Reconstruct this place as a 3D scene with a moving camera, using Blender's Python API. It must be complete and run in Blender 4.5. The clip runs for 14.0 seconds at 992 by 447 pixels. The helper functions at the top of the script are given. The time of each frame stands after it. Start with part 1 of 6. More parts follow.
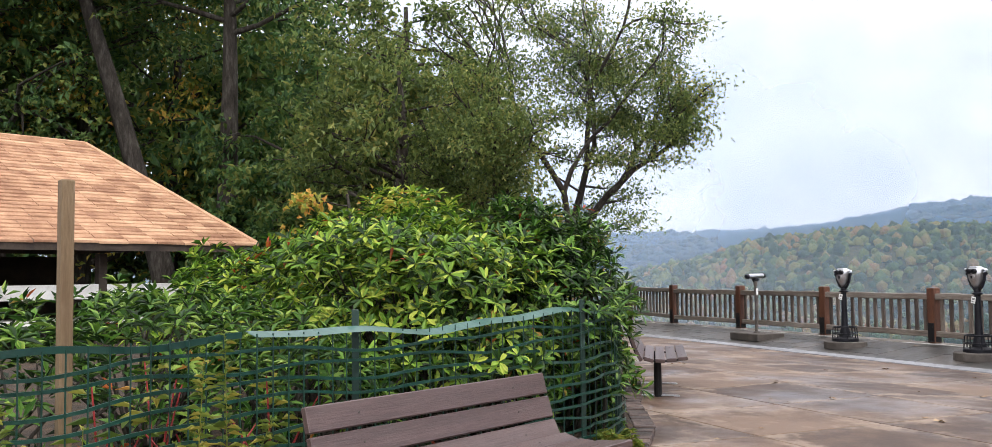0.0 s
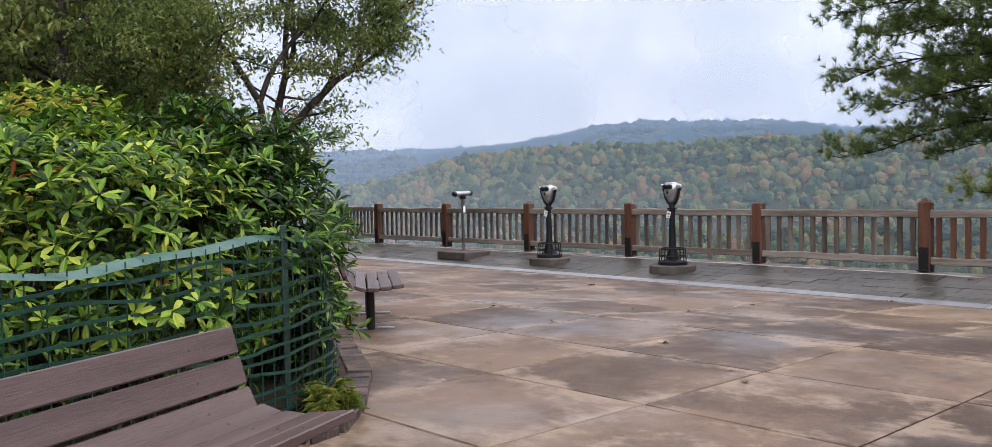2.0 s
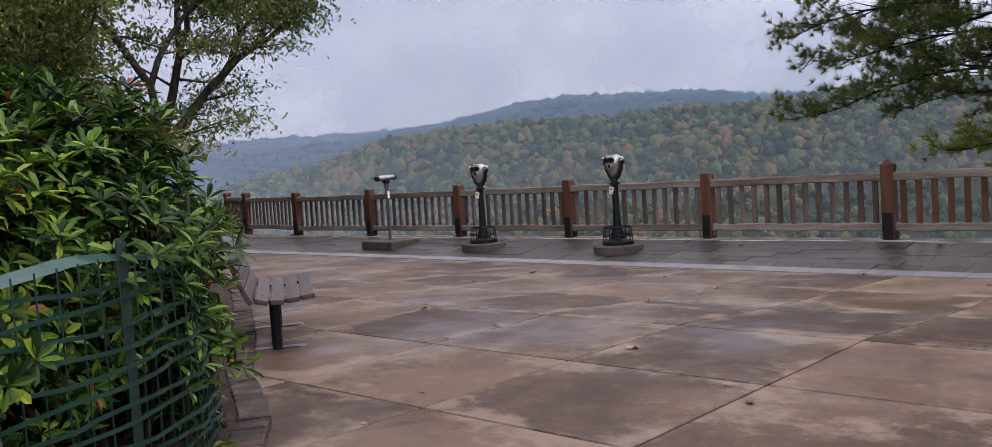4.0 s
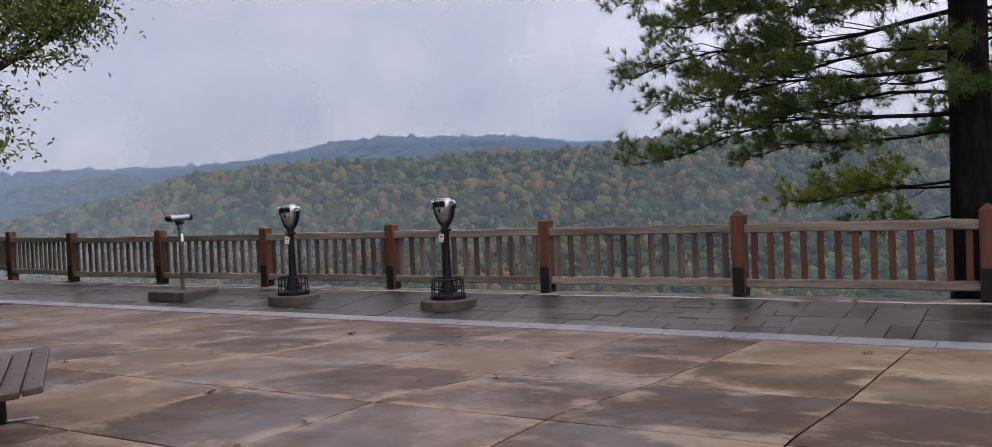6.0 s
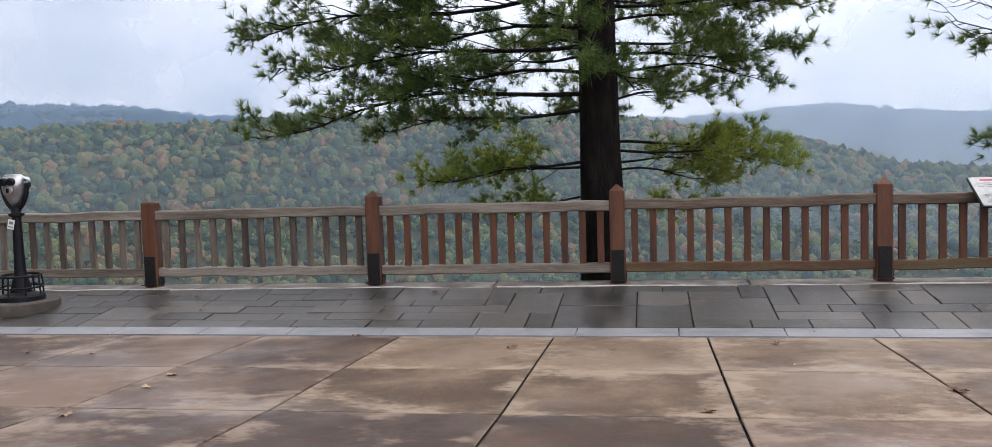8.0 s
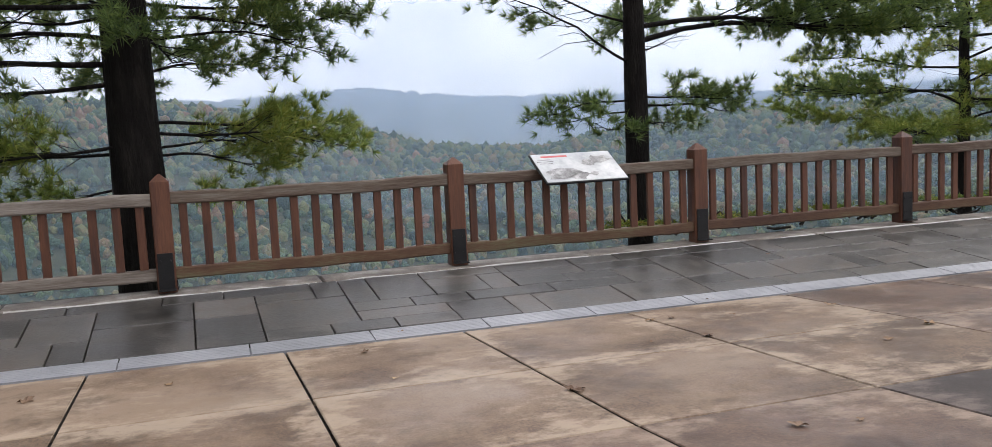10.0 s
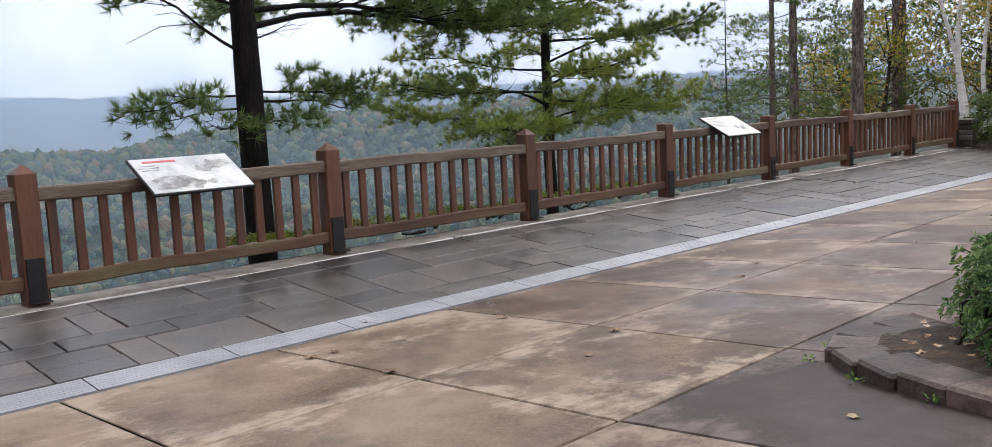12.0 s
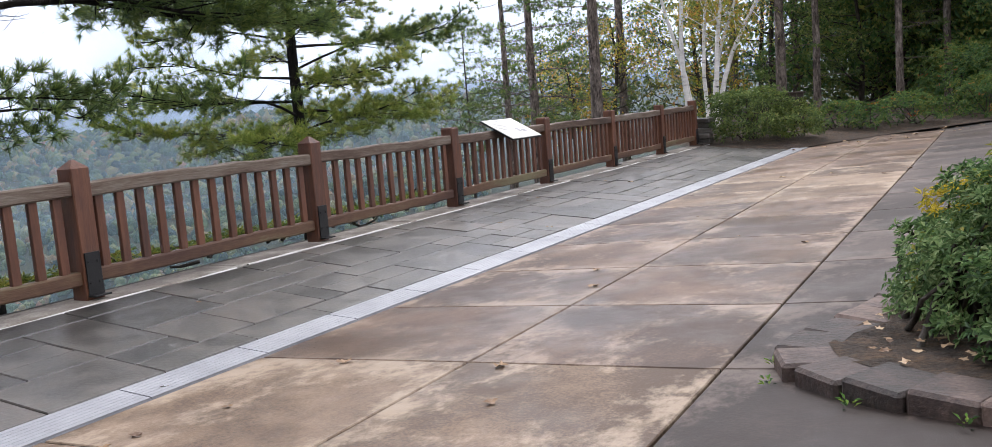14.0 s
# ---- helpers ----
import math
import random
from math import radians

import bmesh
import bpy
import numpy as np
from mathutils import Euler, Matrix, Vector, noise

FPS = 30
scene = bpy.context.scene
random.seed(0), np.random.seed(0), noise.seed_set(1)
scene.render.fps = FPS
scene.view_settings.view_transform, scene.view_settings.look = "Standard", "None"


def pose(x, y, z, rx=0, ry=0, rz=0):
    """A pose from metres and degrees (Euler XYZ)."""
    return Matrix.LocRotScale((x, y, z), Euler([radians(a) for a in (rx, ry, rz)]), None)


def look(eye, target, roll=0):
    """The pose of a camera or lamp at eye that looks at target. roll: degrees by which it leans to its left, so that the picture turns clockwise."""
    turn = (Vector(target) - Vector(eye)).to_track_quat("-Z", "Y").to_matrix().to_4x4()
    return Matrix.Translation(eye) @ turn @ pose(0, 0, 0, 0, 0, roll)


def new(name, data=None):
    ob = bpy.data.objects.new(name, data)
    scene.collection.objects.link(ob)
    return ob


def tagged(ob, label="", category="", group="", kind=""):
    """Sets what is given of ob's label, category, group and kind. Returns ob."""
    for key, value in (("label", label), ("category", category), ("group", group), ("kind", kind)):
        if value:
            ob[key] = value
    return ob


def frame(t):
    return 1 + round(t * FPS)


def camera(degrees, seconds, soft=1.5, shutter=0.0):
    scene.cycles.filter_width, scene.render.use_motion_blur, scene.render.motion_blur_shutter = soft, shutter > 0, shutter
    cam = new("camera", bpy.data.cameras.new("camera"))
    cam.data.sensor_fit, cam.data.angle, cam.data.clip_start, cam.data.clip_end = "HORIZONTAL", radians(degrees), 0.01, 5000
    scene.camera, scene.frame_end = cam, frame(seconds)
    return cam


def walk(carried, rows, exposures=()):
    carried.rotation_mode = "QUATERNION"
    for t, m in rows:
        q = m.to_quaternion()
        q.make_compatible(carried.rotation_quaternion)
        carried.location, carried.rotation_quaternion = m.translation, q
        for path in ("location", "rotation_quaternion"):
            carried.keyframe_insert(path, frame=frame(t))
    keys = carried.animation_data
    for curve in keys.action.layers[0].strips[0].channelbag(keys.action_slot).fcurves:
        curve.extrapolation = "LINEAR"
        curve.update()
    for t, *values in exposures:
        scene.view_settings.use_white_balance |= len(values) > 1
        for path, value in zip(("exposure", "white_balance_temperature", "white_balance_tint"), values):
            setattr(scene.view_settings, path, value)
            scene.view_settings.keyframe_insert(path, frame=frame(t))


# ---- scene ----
cam = camera(56.5, 14.0, soft=0.7)
PATH = [
    (0, (-1.617, 0.033, 1.481), (-0.813, 1.861, 1.59), -0.7),
    (0.5, (-1.533, 0.296, 1.494), (-0.572, 2.048, 1.566), -0.9),
    (1, (-1.359, 0.598, 1.479), (-0.322, 2.308, 1.494), -2.0),
    (1.5, (-1.158, 0.964, 1.461), (0.005, 2.591, 1.433), -2.0),
    (2, (-0.965, 1.241, 1.48), (0.375, 2.724, 1.402), -1.2),
    (2.5, (-0.683, 1.519, 1.48), (0.715, 2.946, 1.382), -2.3),
    (2.7, (-0.599, 1.587, 1.478), (0.815, 2.996, 1.364), -2.5),
    (4.8, (0.676, 3.035, 1.519), (2.14, 4.394, 1.404), -4.6),
    (5, (0.82, 3.177, 1.539), (2.293, 4.527, 1.44), -5.1),
    (5.5, (1.137, 3.488, 1.534), (2.75, 4.669, 1.467), -3.6),
    (6, (1.474, 3.696, 1.517), (3.17, 4.753, 1.456), -2.5),
    (6.5, (1.818, 3.836, 1.537), (3.606, 4.729, 1.464), -2.0),
    (7, (2.203, 4.027, 1.523), (4.109, 4.626, 1.421), -1.4),
    (7.2, (2.332, 4.078, 1.515), (4.258, 4.605, 1.398), -1.3),
    (9.3, (3.749, 4.221, 1.517), (5.728, 3.985, 1.348), -2.8),
    (9.5, (3.895, 4.259, 1.508), (5.848, 3.869, 1.323), -2.6),
    (10, (4.288, 4.261, 1.49), (6.177, 3.639, 1.279), -2.7),
    (10.5, (4.665, 4.231, 1.489), (6.511, 3.496, 1.264), -3.8),
    (11, (5.004, 4.216, 1.481), (6.688, 3.165, 1.239), -2.4),
    (11.5, (5.354, 4.123, 1.449), (6.942, 2.931, 1.205), -2.8),
    (12, (5.757, 4.033, 1.439), (7.187, 2.656, 1.193), -2.8),
    (12.5, (6.13, 3.974, 1.429), (7.371, 2.424, 1.191), -3.5),
    (13, (6.481, 3.816, 1.38), (7.578, 2.159, 1.15), -4.9),
    (13.5, (6.838, 3.653, 1.329), (7.816, 1.924, 1.094), -5.1),
    (14, (7.22, 3.562, 1.334), (8.184, 1.828, 1.084), -4.4),
]
EXPOSURES = [(0, 0.77, 6720, 11), (1.6, 0.73, 6720, 11), (2.0, 0.54, 6650, 13), (2.5, 0.29, 6600, 16), (5.0, -0.05, 6680, 20), (6.5, -0.1, 6720, 20), (6.8, 0.0, 6680, 20), (7.0, 0.17, 6600, 18), (7.25, 0.3, 6580, 14), (9.0, 0.42, 6620, 11), (11.5, 0.44, 6570, 11), (12.5, 0.57, 6450, 12), (14, 0.8, 6400, 12)]
walk(cam, [(t, look(eye, target, roll)) for t, eye, target, roll in PATH], EXPOSURES)

# ---- world and light: an overcast autumn morning ----
SUN_EL, SUN_ROT = radians(48), radians(200)
world = bpy.data.worlds.new("overcast")
scene.world = world
world.use_nodes = True
wn, wl = world.node_tree.nodes, world.node_tree.links
wn.clear()
w_out, w_bg = wn.new("ShaderNodeOutputWorld"), wn.new("ShaderNodeBackground")
sky = wn.new("ShaderNodeTexSky")
sky.sky_type, sky.sun_disc, sky.sun_elevation, sky.sun_rotation = "NISHITA", False, SUN_EL, SUN_ROT
w_co, w_map, w_noise, w_ramp = wn.new("ShaderNodeTexCoord"), wn.new("ShaderNodeMapping"), wn.new("ShaderNodeTexNoise"), wn.new("ShaderNodeValToRGB")
w_map.inputs["Scale"].default_value = (1.2, 1.2, 9.0)
w_noise.inputs["Scale"].default_value, w_noise.inputs["Detail"].default_value, w_noise.inputs["Roughness"].default_value = 1.3, 2.5, 0.45
w_ramp.color_ramp.elements[0].position, w_ramp.color_ramp.elements[0].color = 0.2, (0.68, 0.68, 0.745, 1)
w_ramp.color_ramp.elements[1].position, w_ramp.color_ramp.elements[1].color = 0.8, (1.0, 1.0, 1.045, 1)
w_mix, w_scale = wn.new("ShaderNodeMix"), wn.new("ShaderNodeVectorMath")
w_mix.data_type = "RGBA"
w_mix.inputs[0].default_value = 0.93
w_scale.operation = "SCALE"
w_scale.inputs["Scale"].default_value = 0.1
wl.new(w_co.outputs["Generated"], w_map.inputs["Vector"])
wl.new(w_map.outputs["Vector"], w_noise.inputs["Vector"])
wl.new(w_noise.outputs["Fac"], w_ramp.inputs["Fac"])
wl.new(sky.outputs["Color"], w_scale.inputs[0])
wl.new(w_scale.outputs["Vector"], w_mix.inputs[6])
wl.new(w_ramp.outputs["Color"], w_mix.inputs[7])
# the cloud is brighter on the side of the sun
w_dot, w_side, w_lit = wn.new("ShaderNodeVectorMath"), wn.new("ShaderNodeMapRange"), wn.new("ShaderNodeVectorMath")
w_dot.operation, w_lit.operation, w_side.interpolation_type = "DOT_PRODUCT", "SCALE", "SMOOTHSTEP"
w_dot.inputs[1].default_value = (0.41, -0.91, 0.0)
w_side.inputs["From Min"].default_value, w_side.inputs["From Max"].default_value = -0.35, 0.4
w_side.inputs["To Min"].default_value, w_side.inputs["To Max"].default_value = 0.95, 1.85
wl.new(w_co.outputs["Generated"], w_dot.inputs[0])
wl.new(w_dot.outputs["Value"], w_side.inputs["Value"])
wl.new(w_mix.outputs[2], w_lit.inputs[0])
wl.new(w_side.outputs["Result"], w_lit.inputs["Scale"])
wl.new(w_lit.outputs["Vector"], w_bg.inputs["Color"])
w_bg.inputs["Strength"].default_value = 1.25
wl.new(w_bg.outputs["Background"], w_out.inputs["Surface"])

sun = new("sun", bpy.data.lights.new("sun", "SUN"))
sun.data.energy, sun.data.angle, sun.data.color = 0.7, radians(25), (1.0, 0.96, 0.9)
sun.matrix_world = look((0, 0, 60), (-18, 40, 0))

# ---- materials ----
def nodes_of(name):
    m = bpy.data.materials.new(name)
    m.use_nodes = True
    nt = m.node_tree
    return m, nt.nodes, nt.links, nt.nodes["Principled BSDF"]


def surface(name, stops, rough=0.7, coarse=1.5, fine=40.0, bump=0.2, metal=0.0, spread=0.0, island=False, coords="Position", stretch=(1, 1, 1), rough_to=None, spec=0.5, grain=0.35, dist=0.01, trans=0.0, detail=5.0, crisp=0.6, rim=0.0):
    """A surface whose colour wanders through the given colours at two scales, with relief; spread: how much each object (or island) differs."""
    m, n, l, p = nodes_of(name)
    if coords == "Position":
        src = n.new("ShaderNodeNewGeometry").outputs["Position"]
    else:
        src = n.new("ShaderNodeTexCoord").outputs["Object"]
    mp = n.new("ShaderNodeMapping")
    mp.inputs["Scale"].default_value = stretch
    l.new(src, mp.inputs["Vector"])
    a, b = n.new("ShaderNodeTexNoise"), n.new("ShaderNodeTexNoise")
    for t, s, d in ((a, coarse, detail), (b, fine, 4.0)):
        t.inputs["Scale"].default_value, t.inputs["Detail"].default_value, t.inputs["Roughness"].default_value = s, d, crisp
        l.new(mp.outputs["Vector"], t.inputs["Vector"])
    mix = n.new("ShaderNodeMath")
    mix.operation = "MULTIPLY_ADD"
    l.new(b.outputs["Fac"], mix.inputs[0])
    mix.inputs[1].default_value = grain
    l.new(a.outputs["Fac"], mix.inputs[2])
    add = n.new("ShaderNodeMath")
    add.operation = "SUBTRACT"
    l.new(mix.outputs[0], add.inputs[0])
    add.inputs[1].default_value = grain / 2
    val = add.outputs[0]
    if spread:
        rnd = n.new("ShaderNodeNewGeometry").outputs["Random Per Island"] if island else n.new("ShaderNodeObjectInfo").outputs["Random"]
        s1 = n.new("ShaderNodeMath")
        s1.operation = "MULTIPLY_ADD"
        l.new(rnd, s1.inputs[0])
        s1.inputs[1].default_value = spread
        l.new(val, s1.inputs[2])
        s2 = n.new("ShaderNodeMath")
        s2.operation = "SUBTRACT"
        l.new(s1.outputs[0], s2.inputs[0])
        s2.inputs[1].default_value = spread / 2
        val = s2.outputs[0]
    if rim:
        # worn pale margin along the edges of each piece, broken up by noise
        gen, off, ab, sp = n.new("ShaderNodeTexCoord"), n.new("ShaderNodeVectorMath"), n.new("ShaderNodeVectorMath"), n.new("ShaderNodeSeparateXYZ")
        off.operation, ab.operation = "SUBTRACT", "ABSOLUTE"
        off.inputs[1].default_value = (0.5, 0.5, 0.5)
        l.new(gen.outputs["Generated"], off.inputs[0])
        l.new(off.outputs["Vector"], ab.inputs[0])
        l.new(ab.outputs["Vector"], sp.inputs[0])
        far, mr, br, sm = n.new("ShaderNodeMath"), n.new("ShaderNodeMapRange"), n.new("ShaderNodeMath"), n.new("ShaderNodeMath")
        far.operation, br.operation, sm.operation = "MAXIMUM", "MULTIPLY", "ADD"
        l.new(sp.outputs["X"], far.inputs[0])
        l.new(sp.outputs["Y"], far.inputs[1])
        l.new(far.outputs[0], mr.inputs["Value"])
        mr.inputs["From Min"].default_value, mr.inputs["From Max"].default_value = 0.28, 0.5
        mr.inputs["To Min"].default_value, mr.inputs["To Max"].default_value = -0.35 * rim, 2.0 * rim
        l.new(mr.outputs["Result"], br.inputs[0])
        l.new(a.outputs["Fac"], br.inputs[1])
        l.new(br.outputs[0], sm.inputs[0])
        l.new(val, sm.inputs[1])
        val = sm.outputs[0]
    ramp = n.new("ShaderNodeValToRGB")
    els = ramp.color_ramp.elements
    while len(els) < len(stops):
        els.new(0.5)
    for e, (pos, col) in zip(els, stops):
        e.position, e.color = pos, (*col, 1)
    l.new(val, ramp.inputs["Fac"])
    l.new(ramp.outputs["Color"], p.inputs["Base Color"])
    p.inputs["Metallic"].default_value, p.inputs["Roughness"].default_value, p.inputs["Specular IOR Level"].default_value = metal, rough, spec
    if rough_to is not None:
        r = n.new("ShaderNodeMapRange")
        l.new(a.outputs["Fac"], r.inputs["Value"])
        r.inputs["From Min"].default_value, r.inputs["From Max"].default_value = 0.35, 0.65
        r.inputs["To Min"].default_value, r.inputs["To Max"].default_value = rough_to, rough
        l.new(r.outputs["Result"], p.inputs["Roughness"])
    if bump:
        bp = n.new("ShaderNodeBump")
        bp.inputs["Strength"].default_value, bp.inputs["Distance"].default_value = bump, dist
        l.new(b.outputs["Fac"], bp.inputs["Height"])
        l.new(bp.outputs["Normal"], p.inputs["Normal"])
    if trans:
        tr, mx = n.new("ShaderNodeBsdfTranslucent"), n.new("ShaderNodeMixShader")
        l.new(ramp.outputs["Color"], tr.inputs["Color"])
        mx.inputs["Fac"].default_value = trans
        l.new(p.outputs["BSDF"], mx.inputs[1])
        l.new(tr.outputs["BSDF"], mx.inputs[2])
        l.new(mx.outputs["Shader"], n["Material Output"].inputs["Surface"])
    return m


def slab_surface(name, dark, mid, light, worn, rough, wet):
    """Old outdoor concrete: a mottled body, pale scoured streaks, dark stains, damp glossy spots and speckle; every slab differs."""
    m, n, l, p = nodes_of(name)
    geo, info, gen = n.new("ShaderNodeNewGeometry"), n.new("ShaderNodeObjectInfo"), n.new("ShaderNodeTexCoord")

    def noise(scale, detail, rough_, stretch=(1, 1, 1), vary=0.0):
        mp, t = n.new("ShaderNodeMapping"), n.new("ShaderNodeTexNoise")
        mp.inputs["Scale"].default_value = stretch
        l.new(geo.outputs["Position"], mp.inputs["Vector"])
        if vary:
            off = n.new("ShaderNodeCombineXYZ")
            k = math_node("MULTIPLY", info.outputs["Random"], vary)
            l.new(k, off.inputs["X"])
            l.new(k, off.inputs["Z"])
            l.new(off.outputs["Vector"], mp.inputs["Location"])
        t.inputs["Scale"].default_value, t.inputs["Detail"].default_value, t.inputs["Roughness"].default_value = scale, detail, rough_
        l.new(mp.outputs["Vector"], t.inputs["Vector"])
        return t.outputs["Fac"]

    def math_node(op, a, b):
        k = n.new("ShaderNodeMath")
        k.operation = op
        for sock, v in zip(k.inputs, (a, b)):
            if isinstance(v, (int, float)):
                sock.default_value = v
            else:
                l.new(v, sock)
        return k.outputs[0]

    def ranged(v, a, b, c, d):
        k = n.new("ShaderNodeMapRange")
        k.interpolation_type = "SMOOTHSTEP"
        l.new(v, k.inputs["Value"])
        k.inputs["From Min"].default_value, k.inputs["From Max"].default_value = a, b
        k.inputs["To Min"].default_value, k.inputs["To Max"].default_value = c, d
        return k.outputs["Result"]

    def blend(fac, a, b):
        k = n.new("ShaderNodeMix")
        k.data_type = "RGBA"
        l.new(fac, k.inputs[0])
        for sock, v in ((k.inputs[6], a), (k.inputs[7], b)):
            if isinstance(v, tuple):
                sock.default_value = (*v, 1)
            else:
                l.new(v, sock)
        return k.outputs[2]

    cloud = noise(0.9, 9.0, 0.68, (1, 1, 1), 3.0)
    streak = noise(1.15, 9.0, 0.72, (1.1, 0.8, 1), 5.0)
    brush = noise(9.0, 6.0, 0.65, (1.2, 0.8, 1))
    blot = noise(1.1, 7.0, 0.7, (1, 1, 1), 9.0)
    speck = noise(55.0, 4.0, 0.7)
    body = math_node("ADD", cloud, math_node("MULTIPLY", math_node("SUBTRACT", info.outputs["Random"], 0.5), 0.26))
    body = math_node("ADD", body, math_node("MULTIPLY", math_node("SUBTRACT", speck, 0.5), 0.5))
    ramp = n.new("ShaderNodeValToRGB")
    els = ramp.color_ramp.elements
    els.new(0.5)
    for e, (pos, col) in zip(els, ((0.36, dark), (0.5, mid), (0.64, light))):
        e.position, e.color = pos, (*col, 1)
    l.new(body, ramp.inputs["Fac"])
    # scoured margins along the joints
    off, ab, sp = n.new("ShaderNodeVectorMath"), n.new("ShaderNodeVectorMath"), n.new("ShaderNodeSeparateXYZ")
    off.operation, ab.operation = "SUBTRACT", "ABSOLUTE"
    off.inputs[1].default_value = (0.5, 0.5, 0.5)
    l.new(gen.outputs["Generated"], off.inputs[0])
    l.new(off.outputs["Vector"], ab.inputs[0])
    l.new(ab.outputs["Vector"], sp.inputs[0])
    rim = ranged(math_node("MAXIMUM", sp.outputs["X"], sp.outputs["Y"]), 0.3, 0.5, 0.0, 0.1)
    pale = math_node("ADD", math_node("ADD", streak, rim), math_node("MULTIPLY", math_node("SUBTRACT", brush, 0.5), 0.3))
    pale = ranged(pale, 0.53, 0.68, 0.0, 0.8)
    col = blend(pale, ramp.outputs["Color"], worn)
    stain = ranged(blot, 0.53, 0.68, 0.0, 0.75)
    col = blend(stain, col, dark)
    l.new(col, p.inputs["Base Color"])
    damp = noise(0.55, 5.0, 0.6)
    l.new(math_node("ADD", ranged(damp, 0.42, 0.66, rough, wet), math_node("MULTIPLY", speck, 0.1)), p.inputs["Roughness"])
    p.inputs["Specular IOR Level"].default_value = 0.3
    bp = n.new("ShaderNodeBump")
    bp.inputs["Strength"].default_value, bp.inputs["Distance"].default_value = 0.35, 0.004
    l.new(math_node("ADD", speck, brush), bp.inputs["Height"])
    l.new(bp.outputs["Normal"], p.inputs["Normal"])
    return m


M_SLAB = slab_surface("stained_concrete", (0.047, 0.028, 0.019), (0.098, 0.061, 0.041), (0.15, 0.099, 0.068), (0.25, 0.188, 0.14), 0.58, 0.24)
M_PALE = slab_surface("pale_concrete", (0.066, 0.041, 0.025), (0.142, 0.095, 0.061), (0.205, 0.147, 0.1), (0.32, 0.25, 0.182), 0.6, 0.34)
M_DARKSLAB = slab_surface("dark_concrete", (0.022, 0.015, 0.012), (0.042, 0.03, 0.025), (0.066, 0.05, 0.042), (0.12, 0.092, 0.077), 0.62, 0.4)
M_BED = surface("joint_grit", [(0.3, (0.013, 0.011, 0.010)), (0.7, (0.042, 0.036, 0.030))], rough=0.9, coarse=3, fine=80)
M_FLAG = surface("bluestone", [(0.22, (0.01374, 0.01323, 0.01176)), (0.4, (0.02817, 0.02648, 0.02353)), (0.52, (0.04535, 0.0417, 0.03659)), (0.64, (0.06594, 0.05957, 0.05163)), (0.8, (0.08243, 0.06817, 0.0575))], rough=0.45, rough_to=0.33, spec=0.6, coarse=3.4, fine=30, bump=0.5, spread=0.36, dist=0.006, grain=0.6, rim=0.05)
M_GRATE = surface("galvanised_grate", [(0.3, (0.2, 0.207, 0.222)), (0.7, (0.31, 0.315, 0.335))], rough=0.5, coarse=2, fine=50, bump=0.1, metal=0.25)
M_SILL = surface("concrete_sill", [(0.360, (0.093, 0.0744, 0.062)), (0.535, (0.186, 0.1612, 0.1333)), (0.675, (0.31, 0.2914, 0.2604))], rough=0.8, coarse=2.5, fine=50, bump=0.5)
M_MORTAR = surface("pale_mortar", [(0.3, (0.3825, 0.3655, 0.34)), (0.7, (0.612, 0.6035, 0.5865))], rough=0.85, coarse=6, fine=60, bump=0.5)
M_POST = surface("brown_stained_timber", [(0.25, (0.03784, 0.01204, 0.00602)), (0.5, (0.07912, 0.0258, 0.01032)), (0.75, (0.123, 0.04472, 0.01978))], rough=0.62, coarse=3, fine=22, bump=0.35, spread=0.16, stretch=(3, 3, 0.35), grain=0.5)
M_RAIL = surface("weathered_rail_timber", [(0.25, (0.03142, 0.0172, 0.01047)), (0.45, (0.06732, 0.0389, 0.02468)), (0.62, (0.1144, 0.08602, 0.06283)), (0.8, (0.1668, 0.1459, 0.1197))], rough=0.75, coarse=2.2, fine=18, bump=0.6, spread=0.2, stretch=(5, 0.4, 5), grain=0.6)
M_LOWRAIL = surface("mossy_rail_timber", [(0.25, (0.04816, 0.01892, 0.01032)), (0.5, (0.0903, 0.04558, 0.02236)), (0.66, (0.1101, 0.0903, 0.04558)), (0.85, (0.129, 0.129, 0.05848))], rough=0.75, coarse=1.4, fine=20, bump=0.5, spread=0.3, stretch=(4, 0.5, 4), grain=0.5)
M_SLAT = surface("weathered_slat_timber", [(0.25, (0.036, 0.0252, 0.01944)), (0.45, (0.072, 0.054, 0.04176)), (0.62, (0.1188, 0.0936, 0.0756)), (0.8, (0.18, 0.1548, 0.1296))], rough=0.75, coarse=2.2, fine=18, bump=0.5, spread=0.3, stretch=(5, 5, 0.5), grain=0.6)
M_RAILGREY = surface("grey_rail_timber", [(0.25, (0.072, 0.05616, 0.04464)), (0.45, (0.1368, 0.1116, 0.09)), (0.65, (0.216, 0.1872, 0.1584)), (0.85, (0.288, 0.2592, 0.2304))], rough=0.78, coarse=2.2, fine=18, bump=0.6, spread=0.2, stretch=(5, 0.4, 5), grain=0.6)
M_BLACK = surface("black_iron", [(0.3, (0.005, 0.005, 0.006)), (0.7, (0.013, 0.013, 0.013))], rough=0.5, coarse=4, fine=60, bump=0.25, spec=0.25)
M_BLACKGLOSS = surface("black_enamel", [(0.3, (0.004, 0.004, 0.006)), (0.7, (0.01, 0.011, 0.015))], rough=0.48, coarse=4, fine=60, bump=0.08, spec=0.18)
M_SILVER = surface("worn_chrome", [(0.3, (0.3024, 0.3096, 0.324)), (0.7, (0.4896, 0.4968, 0.5112))], rough=0.3, coarse=8, fine=60, bump=0.15, metal=0.9)
